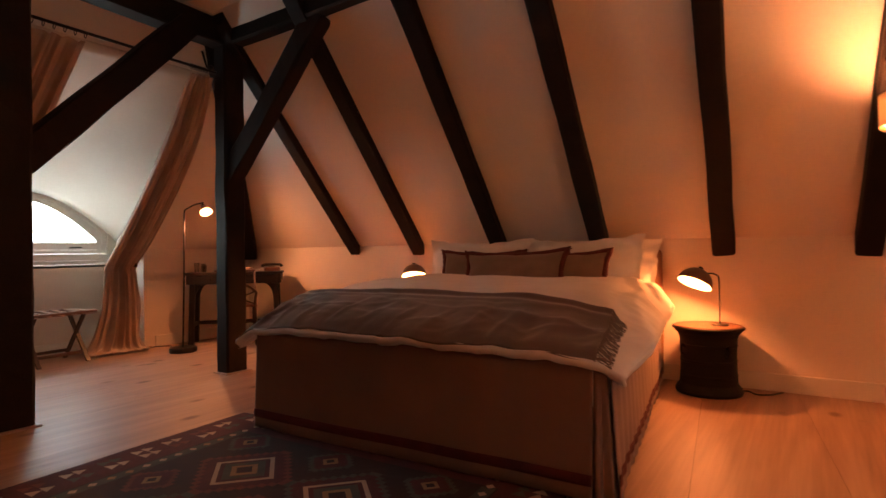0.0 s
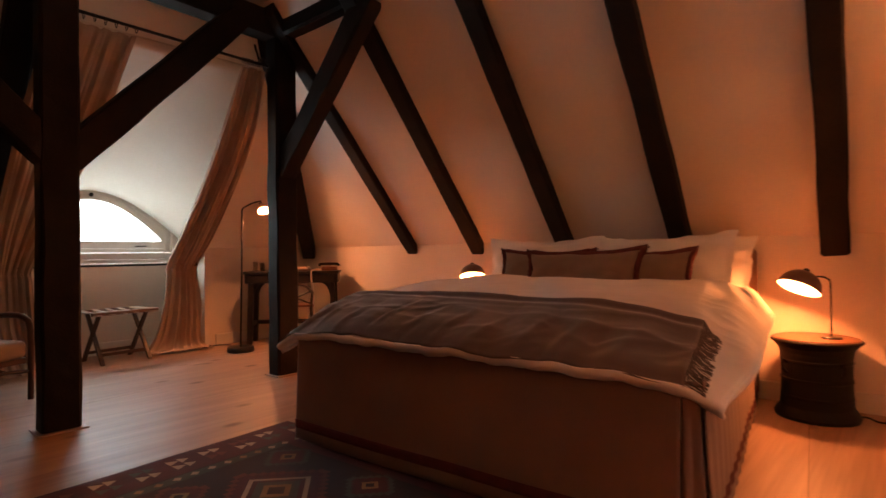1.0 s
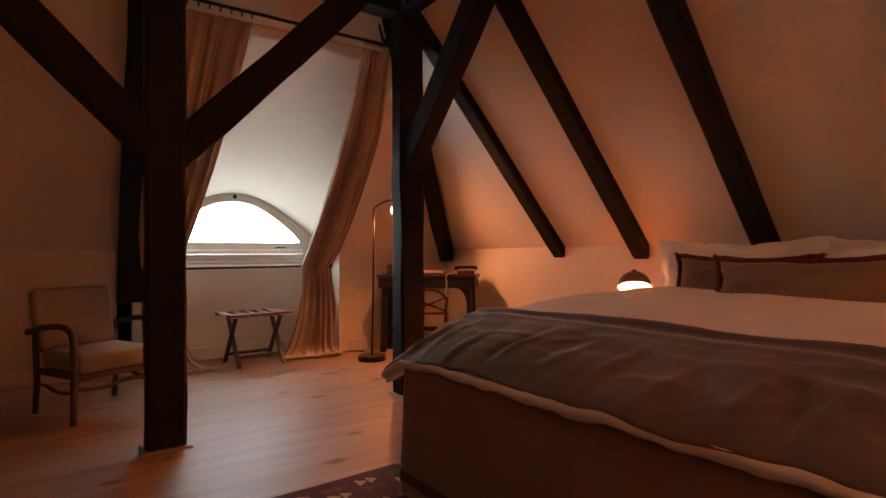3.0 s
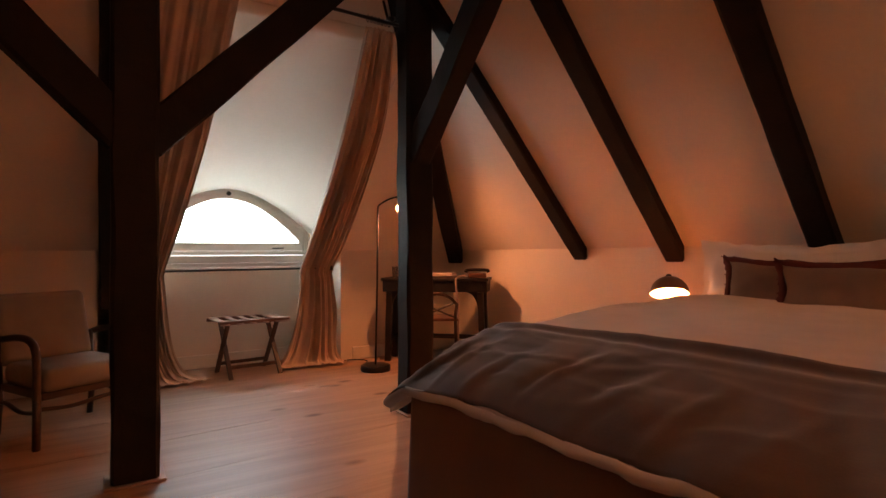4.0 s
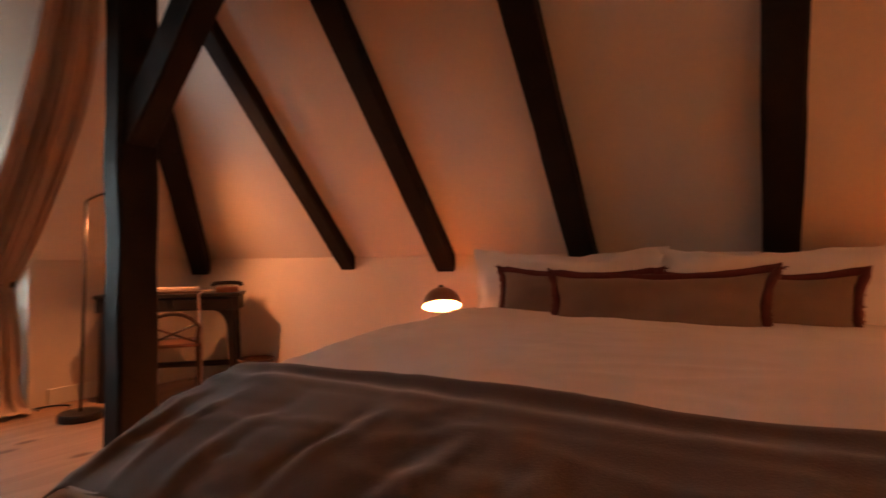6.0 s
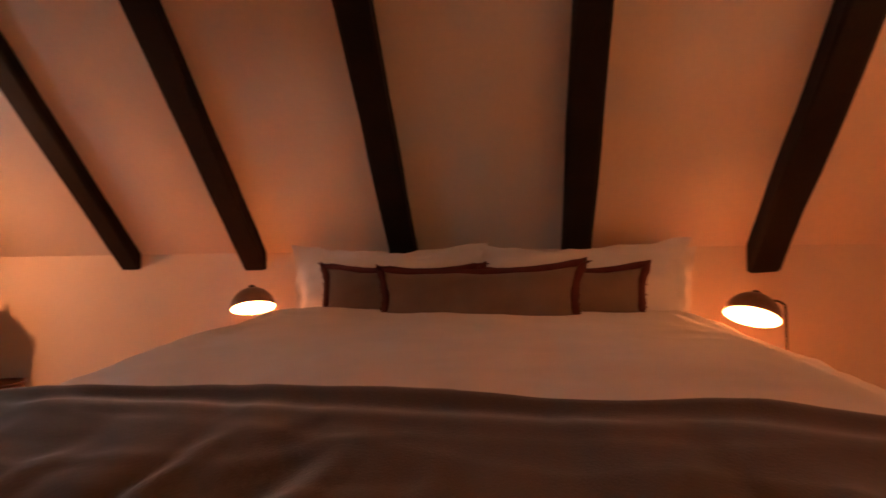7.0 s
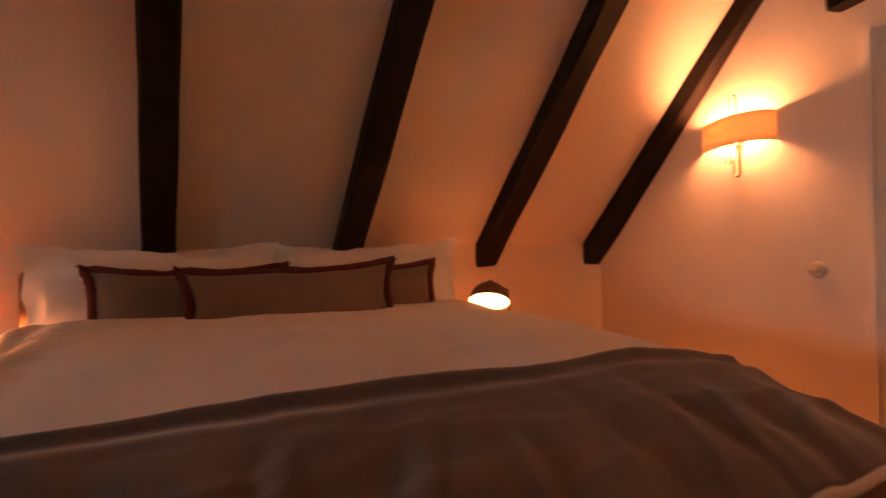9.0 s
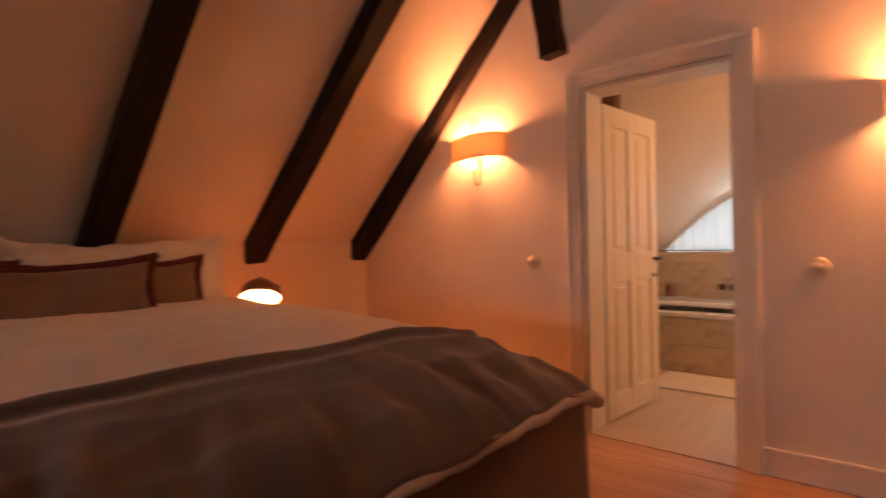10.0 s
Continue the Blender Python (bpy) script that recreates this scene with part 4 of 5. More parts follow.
def on_desk(name, label, cat, x, y, turn=0, group=""):
    th = thing(name, label, cat, group)
    th.matrix_basis = DM @ pose(x, y, DTZ, 0, 0, turn)
    return th


desk = thing("desk", "near-black wooden writing desk standing across the roof corner", "desk")
desk.matrix_basis = DM
part("desktop", box((-0.535, 0.0, 0.795), (0.535, 0.335, DTZ), 0.006), DESKWOOD, desk)
part("apron", box((-0.52, 0.018, 0.688), (0.52, 0.325, 0.794), 0.004), DESKWOOD, desk)
for x in (-0.455, 0.455):
    for y in (0.05, 0.29):
        e = 0.022 if x > 0 else -0.022
        sx = -1 if x > 0 else 1
        part("leg", timber((x, y, 0.687), (x + e, y, 0.0), 0.062, 0.058, (1, 0, 0), 3 + x + y, 0.003, 6), DESKWOOD, desk)
        web = [(x + sx * 0.026, 0.687), (x + sx * 0.135, 0.687)] + [(x + sx * (0.022 + 0.113 * (1 - math.sin(q))), 0.687 - 0.19 * (1 - math.cos(q))) for q in [math.pi / 2 * k / 6 for k in range(1, 7)]]
        part("corner_bracket", prism(web, y - 0.013, y + 0.013, 1), DESKWOOD, desk)
part("stretcher", box((-0.46, 0.272, 0.20), (0.46, 0.305, 0.245), 0.004), DESKWOOD, desk)
for x in (-0.46, 0.46):
    part("side_rail", box((x - 0.014, 0.05, 0.20), (x + 0.014, 0.27, 0.245), 0.004), DESKWOOD, desk)
for x in (-0.25, 0.25):
    dw = part("drawer_front", box((x - 0.225, 0.008, 0.698), (x + 0.225, 0.017, 0.785), 0.003), DESKWOOD, desk)
    part("pull", lathe([(0.0, 0), (0.010, 0.0), (0.006, 0.012), (0.012, 0.02), (0.0, 0.026)], 12), BRONZE, dw).matrix_basis = pose(x, 0.008, 0.742, 90, 0, 0)
tray = on_desk("tray", "flat dark leather tray with papers on the desk", "tray", 0.02, 0.16)
part("tray_body", box((-0.24, -0.15, 0.0), (0.22, 0.14, 0.022), 0.008), WOOD, tray)
part("paper_stack", box((-0.20, -0.12, 0.0225), (0.16, 0.10, 0.045), 0.003), STRAP, tray, "pale papers")
tin = on_desk("telephone", "dark red telephone with a black handset on the desk", "telephone", 0.41, 0.15, 8)
part("body", box((-0.09, -0.08, 0), (0.09, 0.08, 0.045), 0.012), REDWOOD, tin)
part("handset", tube(curve([(-0.11, 0.0, 0.05), (-0.09, 0.0, 0.075), (0.09, 0.0, 0.075), (0.11, 0.0, 0.05)], 16), 0.017, 8), BLACK, tin, smooth=True)
for x, y, r, h in ((-0.43, 0.15, 0.028, 0.11), (-0.34, 0.12, 0.024, 0.08), (-0.38, 0.24, 0.026, 0.10)):
    gl_ = on_desk("drinking_glass", "small clear drinking glass on the desk", "glass", x, y, 0, "glasses")
    part("tumbler", lathe([(0.0, 0.0), (r * 0.85, 0.0), (r, h), (r - 0.002, h), (r * 0.8, 0.008), (0.0, 0.008)], 20), GLASS, gl_, smooth=True)
cord = tube(curve([DM @ Vector(p) for p in ((0.30, 0.10, 0.845), (0.24, -0.01, 0.832), (0.23, -0.03, 0.77), (0.25, -0.02, 0.50), (0.25, -0.03, 0.25), (0.26, -0.05, 0.02), (0.30, -0.09, 0.008))], 44), 0.009, 8)
tagged(part("hanging_cord", cord, STRAP, smooth=True), "pale cord hanging down from the desk", "cord")

ch = thing("desk_chair", "brown wooden chair with a crossed back pushed under the desk", "chair")
ch.matrix_basis = DM @ pose(0.055, -0.05, 0, 0, 0, 10)
part("seat", box((-0.20, -0.19, 0.435), (0.20, 0.20, 0.462), 0.010), REDWOOD, ch)
for sx in (-1, 1):
    part("front_leg", tube([(sx * 0.17, 0.16, 0.436), (sx * 0.185, 0.18, 0.0)], 0.016, 8), WOOD, ch)
    part("back_post", tube(curve([(sx * 0.185, -0.20, 0.0), (sx * 0.17, -0.175, 0.44), (sx * 0.185, -0.215, 0.60)], 14), 0.016, 8), WOOD, ch)
    part("side_stretcher", tube([(sx * 0.178, 0.17, 0.20), (sx * 0.178, -0.185, 0.20)], 0.010, 6), WOOD, ch)
    part("cross_slat", tube([(sx * 0.165, -0.18, 0.47), (-sx * 0.165, -0.215, 0.61)], 0.009, 6), WOOD, ch)
part("top_rail", tube(curve([(-0.19, -0.205, 0.585), (-0.11, -0.235, 0.665), (0, -0.245, 0.695), (0.11, -0.235, 0.665), (0.19, -0.205, 0.585)], 24), 0.015, 8), WOOD, ch)
part("front_stretcher", tube([(-0.18, 0.17, 0.24), (0.18, 0.17, 0.24)], 0.010, 6), WOOD, ch)

bk = thing("waste_basket", "woven wicker waste basket by the knee wall", "basket", "", (-2.96, 4.645, 0))
bk.scale = (1.1, 1.1, 1.24)
part("weave", lathe([(0.0, 0.0), (0.10, 0.0), (0.105, 0.02), (0.112, 0.06), (0.110, 0.065), (0.118, 0.11), (0.116, 0.115), (0.124, 0.17), (0.122, 0.175), (0.13, 0.225), (0.122, 0.225), (0.10, 0.01), (0.0, 0.01)], 32), surface("brown_wicker", (0.16, 0.08, 0.04), (0.34, 0.18, 0.10), 0.7, 30, (1, 1, 3), 90, 0.8), bk)
part("rim", tube([(0.127 * math.cos(a), 0.127 * math.sin(a), 0.228) for a in [2 * math.pi * i / 28 for i in range(29)]], 0.008, 6), REDWOOD, bk)

# ---- luggage rack ----
rk = thing("luggage_rack", "folding wooden luggage rack with webbing straps below the window", "luggage rack", "", (-3.97, 2.55, 0), 6)
for s in (-1, 1):
    for e in (-1, 1):
        a, b = (s * 0.205, e * 0.215, 0.0), (-s * 0.175, e * 0.215 + s * 0.018, 0.475)
        part("leg", timber(a, b, 0.022, 0.036, (0, 1, 0), 4, 0.001, 4), WOOD, rk)
    part("top_rail", box((s * 0.19 - 0.017, -0.305, 0.465), (s * 0.19 + 0.017, 0.305, 0.497), 0.006), REDWOOD, rk)
    part("foot_rail", box((s * 0.13 - 0.010, -0.215, 0.075), (s * 0.13 + 0.010, 0.215, 0.105), 0.003), WOOD, rk)
for y0, y1 in ((-0.302, -0.222), (-0.167, -0.108), (-0.053, 0.002), (0.056, 0.112), (0.166, 0.302)):
    def web(u, v, y0=y0, y1=y1):
        a = min(u, 1 - u)
        over = max(1 - a / 0.09, 0.0)
        return (-0.213 + 0.426 * u), y0 + (y1 - y0) * v, 0.503 - 0.016 * math.sin(math.pi * u) - 0.040 * over ** 2
    thick(part("strap", sheet(web, 28, 2), STRAP, rk, "pale webbing strap", smooth=True), 0.003, 0)

# ---- armchair ----
ac = thing("armchair", "cream upholstered armchair with bent dark wooden arms", "armchair", "", (-2.945, 1.255, 0), 28)
part("seat_cushion", box((-0.22, -0.255, 0.30), (0.27, 0.255, 0.43), 0.045, seg=4), UPHOL, ac, smooth=True)
bk_ = part("backrest", box((-0.05, -0.255, 0.0), (0.05, 0.255, 0.44), 0.04, seg=4), UPHOL, ac, smooth=True)
bk_.matrix_basis = pose(-0.25, 0, 0.40, 0, -16, 0)
for s in (-1, 1):
    part("front_leg", tube(curve([(0.25, s * 0.285, 0.0), (0.255, s * 0.285, 0.30), (0.245, s * 0.285, 0.52), (0.19, s * 0.285, 0.585), (0.06, s * 0.285, 0.60), (-0.16, s * 0.285, 0.575), (-0.31, s * 0.285, 0.54)], 48), 0.021, 8), WOOD, ac, "bent wooden leg and arm", smooth=True)
    part("back_leg", tube([(-0.27, s * 0.26, 0.0), (-0.24, s * 0.26, 0.20), (-0.27, s * 0.26, 0.56)], 0.019, 8), WOOD, ac, smooth=True)
    part("side_stretcher", tube(curve([(0.25, s * 0.28, 0.20), (0.05, s * 0.275, 0.18), (-0.12, s * 0.27, 0.205), (-0.25, s * 0.262, 0.19)], 16), 0.012, 6), WOOD, ac, smooth=True)
part("front_stretcher", tube(curve([(0.25, -0.28, 0.22), (0.24, -0.1, 0.20), (0.24, 0.1, 0.22), (0.25, 0.28, 0.205)], 16), 0.012, 6), WOOD, ac, smooth=True)
part("seat_rail", box((-0.23, -0.26, 0.262), (0.25, 0.26, 0.305), 0.008), WOOD, ac)

# ---- rug ----
RC = [surface("rug_" + n, d, l, 0.95, 14, (1, 1, 1), 240, 0.4) for n, d, l in (("maroon", (0.045, 0.010, 0.014), (0.085, 0.022, 0.028)), ("cream", (0.36, 0.27, 0.19), (0.50, 0.39, 0.29)), ("slate", (0.036, 0.045, 0.038), (0.072, 0.082, 0.070)), ("rust", (0.095, 0.026, 0.024), (0.15, 0.046, 0.040)), ("plum_black", (0.018, 0.010, 0.012), (0.035, 0.02, 0.022)), ("ochre", (0.22, 0.13, 0.06), (0.32, 0.20, 0.10)))]
MAROON, CREAM, SLATE, RUST, PLUM, OCHRE = range(6)
rug = thing("rug", "dark red kilim rug with cream stepped diamonds under the bed", "rug", "", (0.24, 1.28, 0), 3.5)
RXW, RYW = 1.09, 1.27
bm = sheet(lambda u, v: (-RXW + 2 * RXW * u + 0.006 * noise.noise(Vector((0, v * 9, 0))), -RYW + 2 * RYW * v, 0.007 + 0.0015 * noise.noise(Vector((u * 5, v * 5, 0)))), 30, 30)
ground = part("weave", bm, RC[PLUM], rug)
thick(ground, 0.007, -1)


def motif(name, polys, parent=rug):
    """Flat woven figures: (colour, layer, outline)."""
    bm = bmesh.new()
    for c, k, pts in polys:
        f = bm.faces.new([bm.verts.new((x, y, 0.0092 + 0.0006 * k)) for x, y in pts])
        f.material_index = c
    return part(name, bm, RC, parent)


def stepped(cx, cy, w, h, n, c, k):
    """A diamond with stepped edges."""
    pts = []
    for q in range(4):
        for i in range(n):
            a0, a1 = i / n, (i + 1) / n
            s = [((1 - a0) * w, a0 * h), ((1 - a0) * w, a1 * h)]
            sx, sy = [(1, 1), (-1, 1), (-1, -1), (1, -1)][q]
            seg_ = [(cx + sx * x, cy + sy * y) for x, y in s]
            pts += seg_
        if q in (1, 3):
            m = len(pts) - 2 * n
            pts[m:] = pts[m:][::-1]
    return c, k, pts


def rect(x0, y0, x1, y1, c, k):
    return c, k, [(x0, y0), (x1, y0), (x1, y1), (x0, y1)]


motif("border", [rect(-RXW + 0.01, -RYW + 0.01, -RXW + 0.27, RYW - 0.01, MAROON, 0), rect(RXW - 0.27, -RYW + 0.01, RXW - 0.01, RYW - 0.01, MAROON, 0), rect(-RXW + 0.27, RYW - 0.25, RXW - 0.27, RYW - 0.01, MAROON, 0),
                 rect(-RXW + 0.27, -RYW + 0.01, RXW - 0.27, -RYW + 0.25, MAROON, 0), rect(-RXW + 0.28, -RYW + 0.26, -RXW + 0.345, RYW - 0.26, SLATE, 0), rect(RXW - 0.345, -RYW + 0.26, RXW - 0.28, RYW - 0.26, SLATE, 0)])
bm_polys = []
for side in (-1, 1):
    for i in range(15):
        y = -RYW + 0.12 + i * 0.165
        for dx in (0.10, 0.175):
            x = side * (RXW - dx)
            c = (CREAM, CREAM, RUST, CREAM, SLATE)[(i + (dx > 0.12)) % 5]
            bm_polys += [(c, 1, [(x - 0.034, y), (x + 0.034, y), (x, y + 0.055)]), (c, 1, [(x - 0.034, y + 0.056), (x + 0.034, y + 0.056), (x, y + 0.105)])]
        x = side * (RXW - 0.312)
        for k in range(2):
            yk = y + 0.0825 * k
            bm_polys += [(CREAM if (i + k) % 3 else OCHRE, 1, [(x - 0.022, yk + 0.026), (x, yk + 0.004), (x + 0.022, yk + 0.026), (x, yk + 0.048)])]
for i in range(9):
    x = -0.72 + i * 0.18
    for s in (-1, 1):
        y = s * (RYW - 0.13)
        bm_polys += [(CREAM if i % 3 else OCHRE, 1, [(x - 0.05, y), (x, y - 0.05), (x + 0.05, y), (x, y + 0.05)]), (RUST, 2, [(x - 0.022, y), (x, y - 0.022), (x + 0.022, y), (x, y + 0.022)])]
for q in bm_polys:
    motif("border_figure", [q])


def lozenge(cx, cy, w, h, c, k):
    return c, k, [(cx - w, cy), (cx, cy - h), (cx + w, cy), (cx, cy + h)]


for cx in (-0.31, 0.26):
    for j, cy in enumerate((-1.02, -0.47, 0.08, 0.63)):
        P = [stepped(cx, cy, 0.285, 0.275, 9, RUST if (j + (cx > 0)) % 2 else SLATE, 0), stepped(cx, cy, 0.25, 0.24, 8, MAROON, 1)]
        for a, c, k in ((0.195, CREAM, 2), (0.165, MAROON, 3), (0.135, SLATE, 4), (0.085, OCHRE if j % 2 else RUST, 5), (0.05, PLUM, 6)):
            P.append(lozenge(cx, cy, a, a * 0.96, c, k))
        motif("diamond", P)
for j in range(4):
    for cx in (-0.025, -0.595, 0.545):
        cy = -0.745 + 0.55 * j
        motif("small_diamond", [stepped(cx, cy, 0.13, 0.13, 5, SLATE if j % 2 else RUST, 0), stepped(cx, cy, 0.10, 0.10, 5, MAROON, 1), lozenge(cx, cy, 0.05, 0.05, OCHRE, 2), lozenge(cx, cy, 0.025, 0.025, PLUM, 3)])

# ---- bathroom beyond the door ----
BX0, BX1, BY0, BY1 = RIGHT + WT, 5.45, 1.2, 3.95
bf = tagged(part("floor_bathroom", box((RIGHT, BY0, -0.15), (BX1, BY1, -0.002)), TERRA), "pale bathroom floor", "floor", kind="structure")
tagged(part("threshold", box((RIGHT - 0.004, DY0 + 0.001, -0.02), (RIGHT + WT, DY1 - 0.001, 0.004), 0.002, seg=1), TERRA), "worn pale wooden door threshold", "threshold", kind="structure")
tagged(part("wall_bath_side", box((BX0, BY1, 0), (BX1, BY1 + 0.1, 2.6)), PLASTER), "plaster bathroom wall", "wall", kind="structure")
tagged(part("wall_bath_near", box((BX0, BY0 - 0.1, 0), (BX1, BY0, 2.6)), PLASTER), "plaster bathroom wall", "wall", kind="structure")


def barch(y):
    return arch(y, 1.02, 0.97, 1.58, 2.55)


bm = box((BX1, BY0, 0), (BX1 + 0.1, BY1, 0.94))
box((BX1, BY0, 0.94), (BX1 + 0.1, 2.55 - 1.02, 2.0), bm=bm)
box((BX1, 2.55 + 1.02, 0.94), (BX1 + 0.1, BY1, 2.0), bm=bm)
pts = [(2.55 - 1.02 + 2.04 * i / N, barch(2.55 - 1.02 + 2.04 * i / N)) for i in range(N + 1)]
prism(pts + [(2.55 + 1.02, 2.0), (2.55 - 1.02, 2.0)], BX1, BX1 + 0.1, 0, bm)
tagged(part("wall_bath_window", bm, PLASTER), "bathroom wall with an arched window", "wall", kind="structure")


def bvault(u, v):
    y = BY0 + (BY1 - BY0) * u
    d = abs(y - 2.55) / 1.02
    za = barch(y) if d < 1 else 0.97
    return BX1 + 0.02 - (BX1 + 0.04 - BX0) * v, y, za + (2.30 - za) * (v * 1.25 if v < 0.8 else 1.0) ** 1.1


vb = part("ceiling_bath", sheet(bvault, 40, 20), PLASTER, smooth=True)
thick(vb, 0.04, 0)
tagged(vb, "curved plaster bathroom ceiling", "ceiling", kind="structure")
w2 = thing("window_2", "arched bathroom window with a thin white curtain", "window")
w2["kind"] = "structure"
SHEER, hn, hl, hb = mat("sheer_white_curtain")
ht = hn.new("ShaderNodeBsdfTranslucent")
ht.inputs["Color"].default_value = (0.46, 0.48, 0.49, 1)
hm = hn.new("ShaderNodeMixShader")
hm.inputs[0].default_value = 0.75
hb.inputs["Base Color"].default_value = (0.8, 0.8, 0.8, 1)
hl.new(hb.outputs[0], hm.inputs[1])
hl.new(ht.outputs[0], hm.inputs[2])
hl.new(hm.outputs[0], hn["Material Output"].inputs["Surface"])
part("window_frame", tube([(BX1 - 0.02, y, barch(y)) for y in [1.55 + 2.0 * i / 40 for i in range(41)]], 0.03, 8), TRIM, w2, smooth=True)
part("sheer", sheet(lambda u, v: (BX1 - 0.01 + 0.012 * math.sin(u * 120), 1.55 + 2.0 * u, 0.95 + (barch(1.55 + 2.0 * u) - 0.95) * v), 200, 6), SHEER, w2, "thin gathered white curtain", smooth=True)
part("bottom_rail", box((BX1 - 0.03, 1.5, 0.944), (BX1 + 0.02, 3.6, 0.956), 0.003), BLACK, w2)

bt = thing("bathtub", "white built-in bathtub with a beige tiled front", "bathtub")
part("tub_front", box((4.28, BY0, 0), (4.36, BY1, 0.435)), GROUT, bt)
bm = box((4.25, BY0 + 0.002, 0.437), (4.36, BY1 - 0.002, 0.48), 0.012)
box((5.05, BY0 + 0.002, 0.437), (BX1 - 0.002, BY1 - 0.002, 0.48), 0.012, bm)
box((4.362, BY0 + 0.003, 0.345), (5.048, BY1 - 0.003, 0.365), 0.004, bm)
part("rim", bm, ENAMEL, bt, "white enamel rim")
taps = thing("bath_taps", "three dark bronze bath taps on the tiled wall", "taps")
for y in (3.02, 2.93, 2.83):
    bm = tube([(5.42, y, 0.60), (5.36, y, 0.60)], 0.022, 12)
    tube([(5.36, y, 0.60), (5.33, y, 0.60), (5.325, y, 0.63 if y > 2.85 else 0.56)], 0.012, 8, bm)
    part("tap", bm, BRONZE, taps)
for y in (3.02, 2.93):
    part("escutcheon", tube([(5.425, y, 0.60), (5.415, y, 0.60)], 0.032, 16), BRONZE, taps)
for k, (y, h, m_) in enumerate(((3.50, 0.14, REDWOOD), (3.44, 0.11, UPHOL))):
    bo = thing("toiletry_bottle", "small bottle on the bath shelf", "bottle", "bath bottles", (5.33, y, 0.50))
    part("bottle", lathe([(0.0, 0), (0.024, 0), (0.026, 0.01), (0.026, h * 0.7), (0.010, h * 0.8), (0.010, h), (0.0, h)], 20), m_, bo, smooth=True)
part_dish = part("bath_shelf", box((5.27, 3.38, 0.482), (5.42, 3.56, 0.498), 0.004), ENAMEL)
tagged(part_dish, "small white shelf by the bath", "shelf")
mt = thing("bath_mat", "white folded bath mat on the bathroom floor", "bath mat")
part("towelling", box((3.69, 2.25, -0.0015), (4.20, 3.12, 0.014), 0.006), LINEN, mt)
tagged(part("towel_bar", tube([(4.245, 2.62, 0.33), (4.245, 2.80, 0.33)], 0.006, 8), CHROME), "chrome grip on the bath front", "grip")
strut("bathroom_post", (3.10, 3.10, 0.0), (3.12, 3.10, 2.36), 0.10, 0.10, (0, 1, 0), 61, "dark reddish timber behind the bathroom door", "timber").data.materials[0] = REDWOOD

gl2 = thing("bathroom_lamp", "lit opal glass globe lamp on the bathroom ceiling", "ceiling lamp", "", (3.90, 1.60, 1.74))
part("globe_cap", lathe([(0.0, 0.10), (0.05, 0.10), (0.055, 0.12), (0.03, 0.14), (0.0, 0.30)], 24), CHROME, gl2)
part("globe_ring", lathe([(0.052, 0.07), (0.058, 0.07), (0.058, 0.10), (0.052, 0.10), (0.052, 0.07)], 24, cap=False), CHROME, gl2)
bulb("bathroom_bulb", (3.90, 1.60, 1.74), BATH, 0.07, (1.0, 0.43, 0.165))

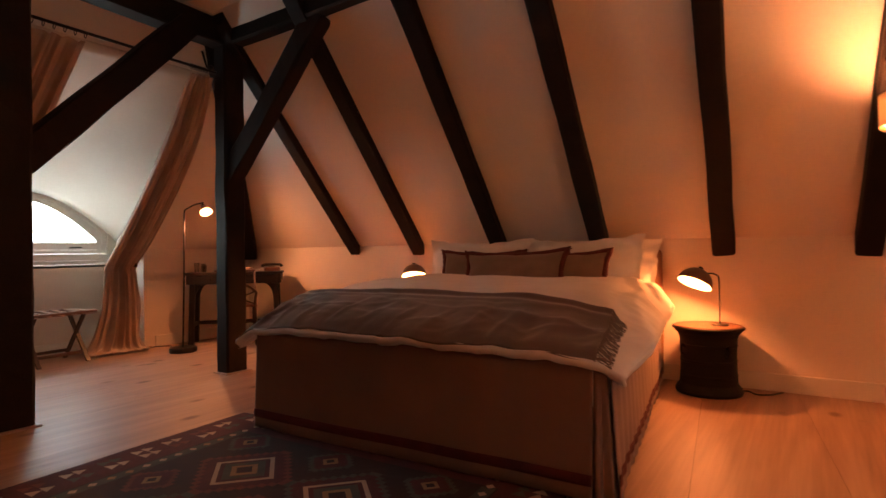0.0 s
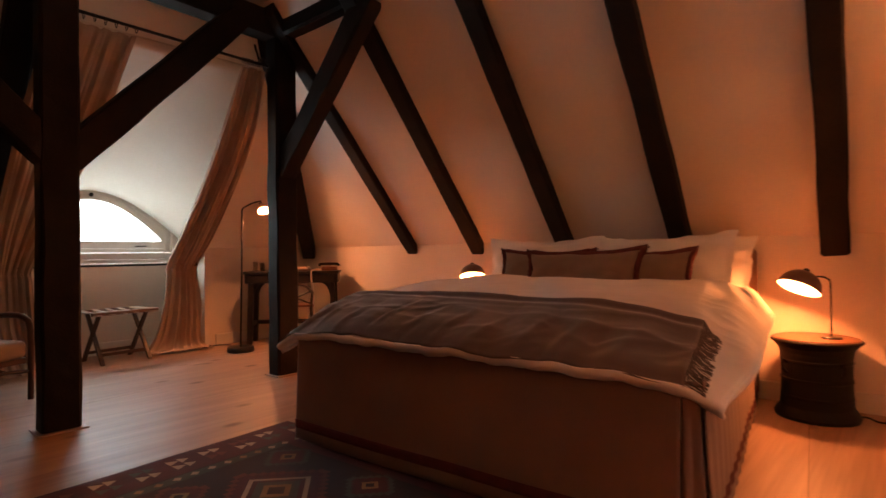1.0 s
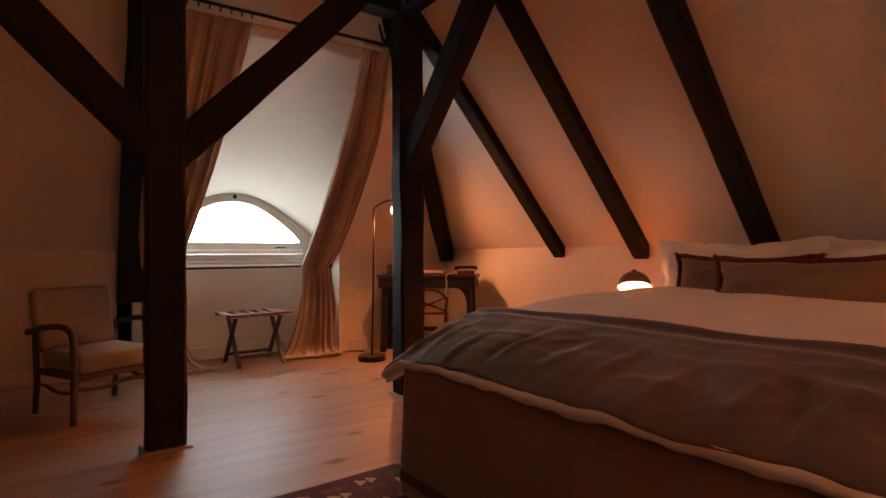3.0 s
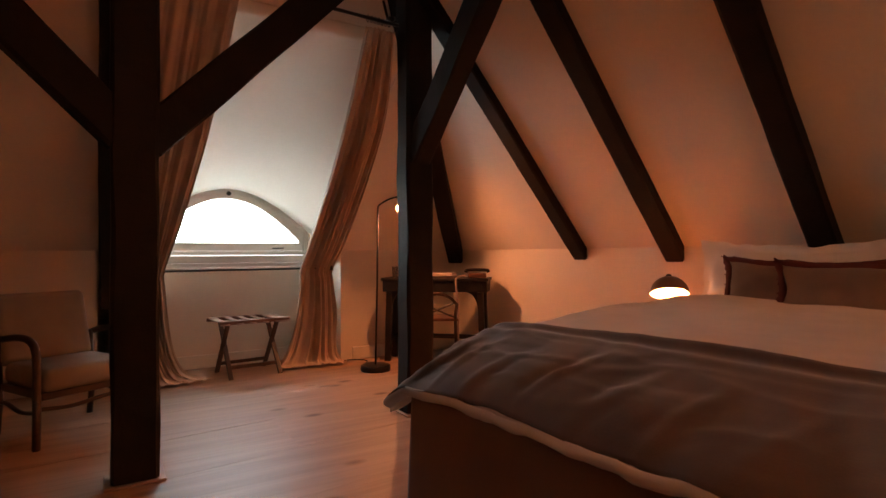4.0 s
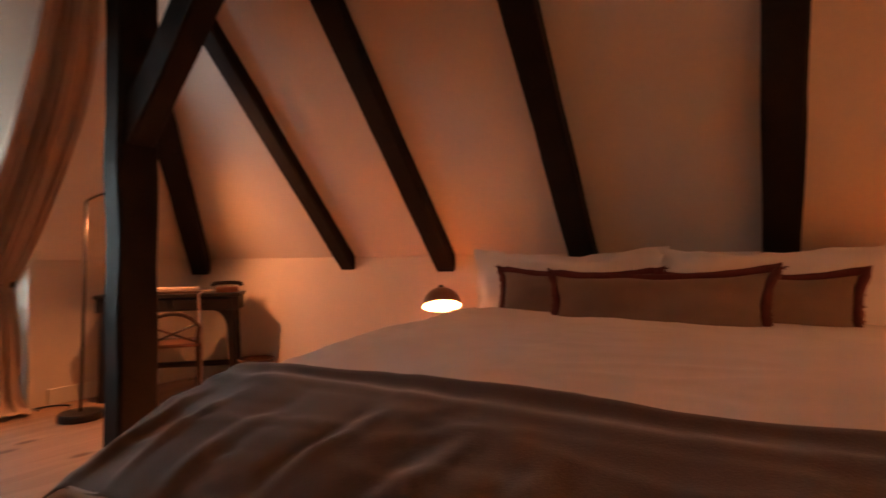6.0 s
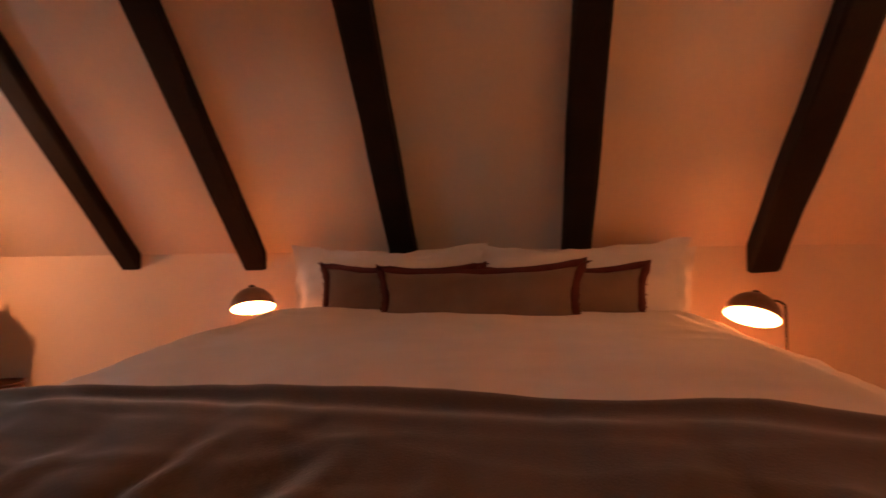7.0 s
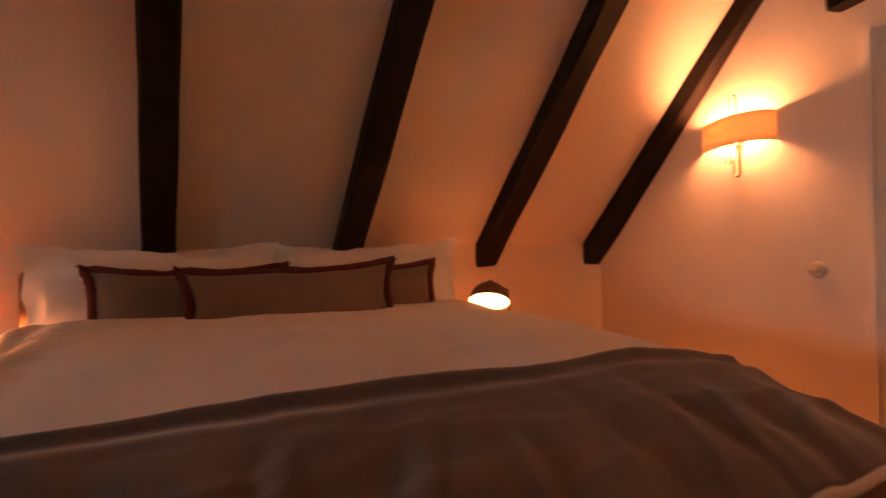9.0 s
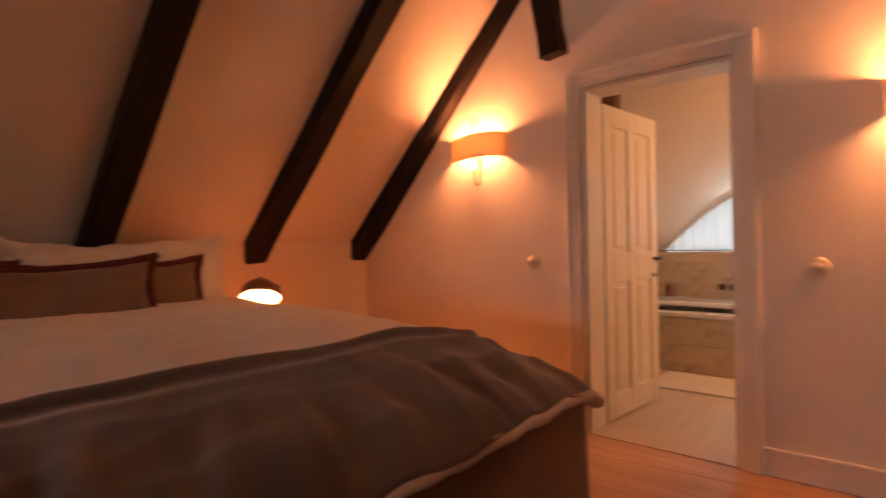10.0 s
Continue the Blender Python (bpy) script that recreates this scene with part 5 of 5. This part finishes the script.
# tiles on the bath front and on the wall above it
def tiles(parent, name, x, y0, y1, z0, z1, w, h, gap, facing):
    me = None
    r = 0
    z = z0
    while z + h * 0.6 < z1:
        zz = min(z + h, z1)
        y = y0 - (w / 2 if r % 2 else 0)
        while y < y1:
            a, b = max(y + gap, y0), min(y + w - gap, y1)
            if b - a > 0.03:
                full = abs((b - a) - (w - 2 * gap)) < 1e-6 and zz - z == h
                if full and me:
                    ob = new(name, me)
                    ob.parent = parent
                else:
                    ob = part(name, box((0, -(b - a) / 2, -(zz - z) / 2 + gap), (facing * 0.008, (b - a) / 2, (zz - z) / 2 - gap), 0.0015, seg=1), TILE, parent)
                    if full:
                        me = ob.data
                ob.location = (x + random.uniform(-0.0008, 0.0008), (a + b) / 2, (z + zz) / 2)
            y += w
        z += h
        r += 1


tiles(bpy.data.objects["tub_front"], "tile", 4.279, 2.3, 3.6, 0.002, 0.433, 0.145, 0.072, 0.0015, -1)
tiles(bpy.data.objects["wall_bath_window"], "tile", BX1 - 0.001, 2.3, 3.75, 0.483, 0.925, 0.145, 0.072, 0.0015, -1)

# ---- floor boards ----
BS = -0.115                        # the boards run a little askew to the walls
W0 = 0.597


def clip(poly, edge, side):
    """Cuts an outline off at x = edge, keeping what lies below it (side 1) or above it (side -1)."""
    out = []
    for k, p in enumerate(poly):
        o = poly[k - 1]
        a_, b_ = side * (o[0] - edge), side * (p[0] - edge)
        if (a_ > 0) != (b_ > 0):
            f = a_ / (a_ - b_)
            out.append((o[0] + f * (p[0] - o[0]), o[1] + f * (p[1] - o[1])))
        if b_ <= 0:
            out.append(p)
    return out


xs, i = -1.82 - 6 * W0, 0
while xs < RIGHT + 1.2:
    w = W0
    cuts = [FRONT, -0.4 + (i * 1.37) % 4.1, BACK]
    for a, b in zip(cuts, cuts[1:]):
        q = []
        for x, y in ((xs + 0.005, a + 0.0015), (xs + w - 0.005, a + 0.0015), (xs + w - 0.005, b - 0.0015), (xs + 0.005, b - 0.0015)):
            q.append((x + BS * (y - 2.0), y))
        q = clip(clip(q, RIGHT - 0.006, 1), LEFT - 0.42, -1)
        if len(q) < 3 or max(p[0] for p in q) - min(p[0] for p in q) < 0.03:
            continue
        cx, cy = sum(p[0] for p in q) / len(q), (a + b) / 2
        ux = [(p[0] - cx, p[1] - cy) for p in q]
        bm = prism(ux, -0.022, 0.0, 2)
        bmesh.ops.remove_doubles(bm, verts=bm.verts, dist=1e-5)
        top = [e for e in bm.edges if all(v.co.z > -0.001 for v in e.verts)]
        bmesh.ops.bevel(bm, geom=top, offset=0.004, segments=1, affect="EDGES")
        ob = part("floor_board", bm, BOARD, floor)
        ob.location = (cx, cy, -0.0008 * random.random())
    xs += w
    i += 1
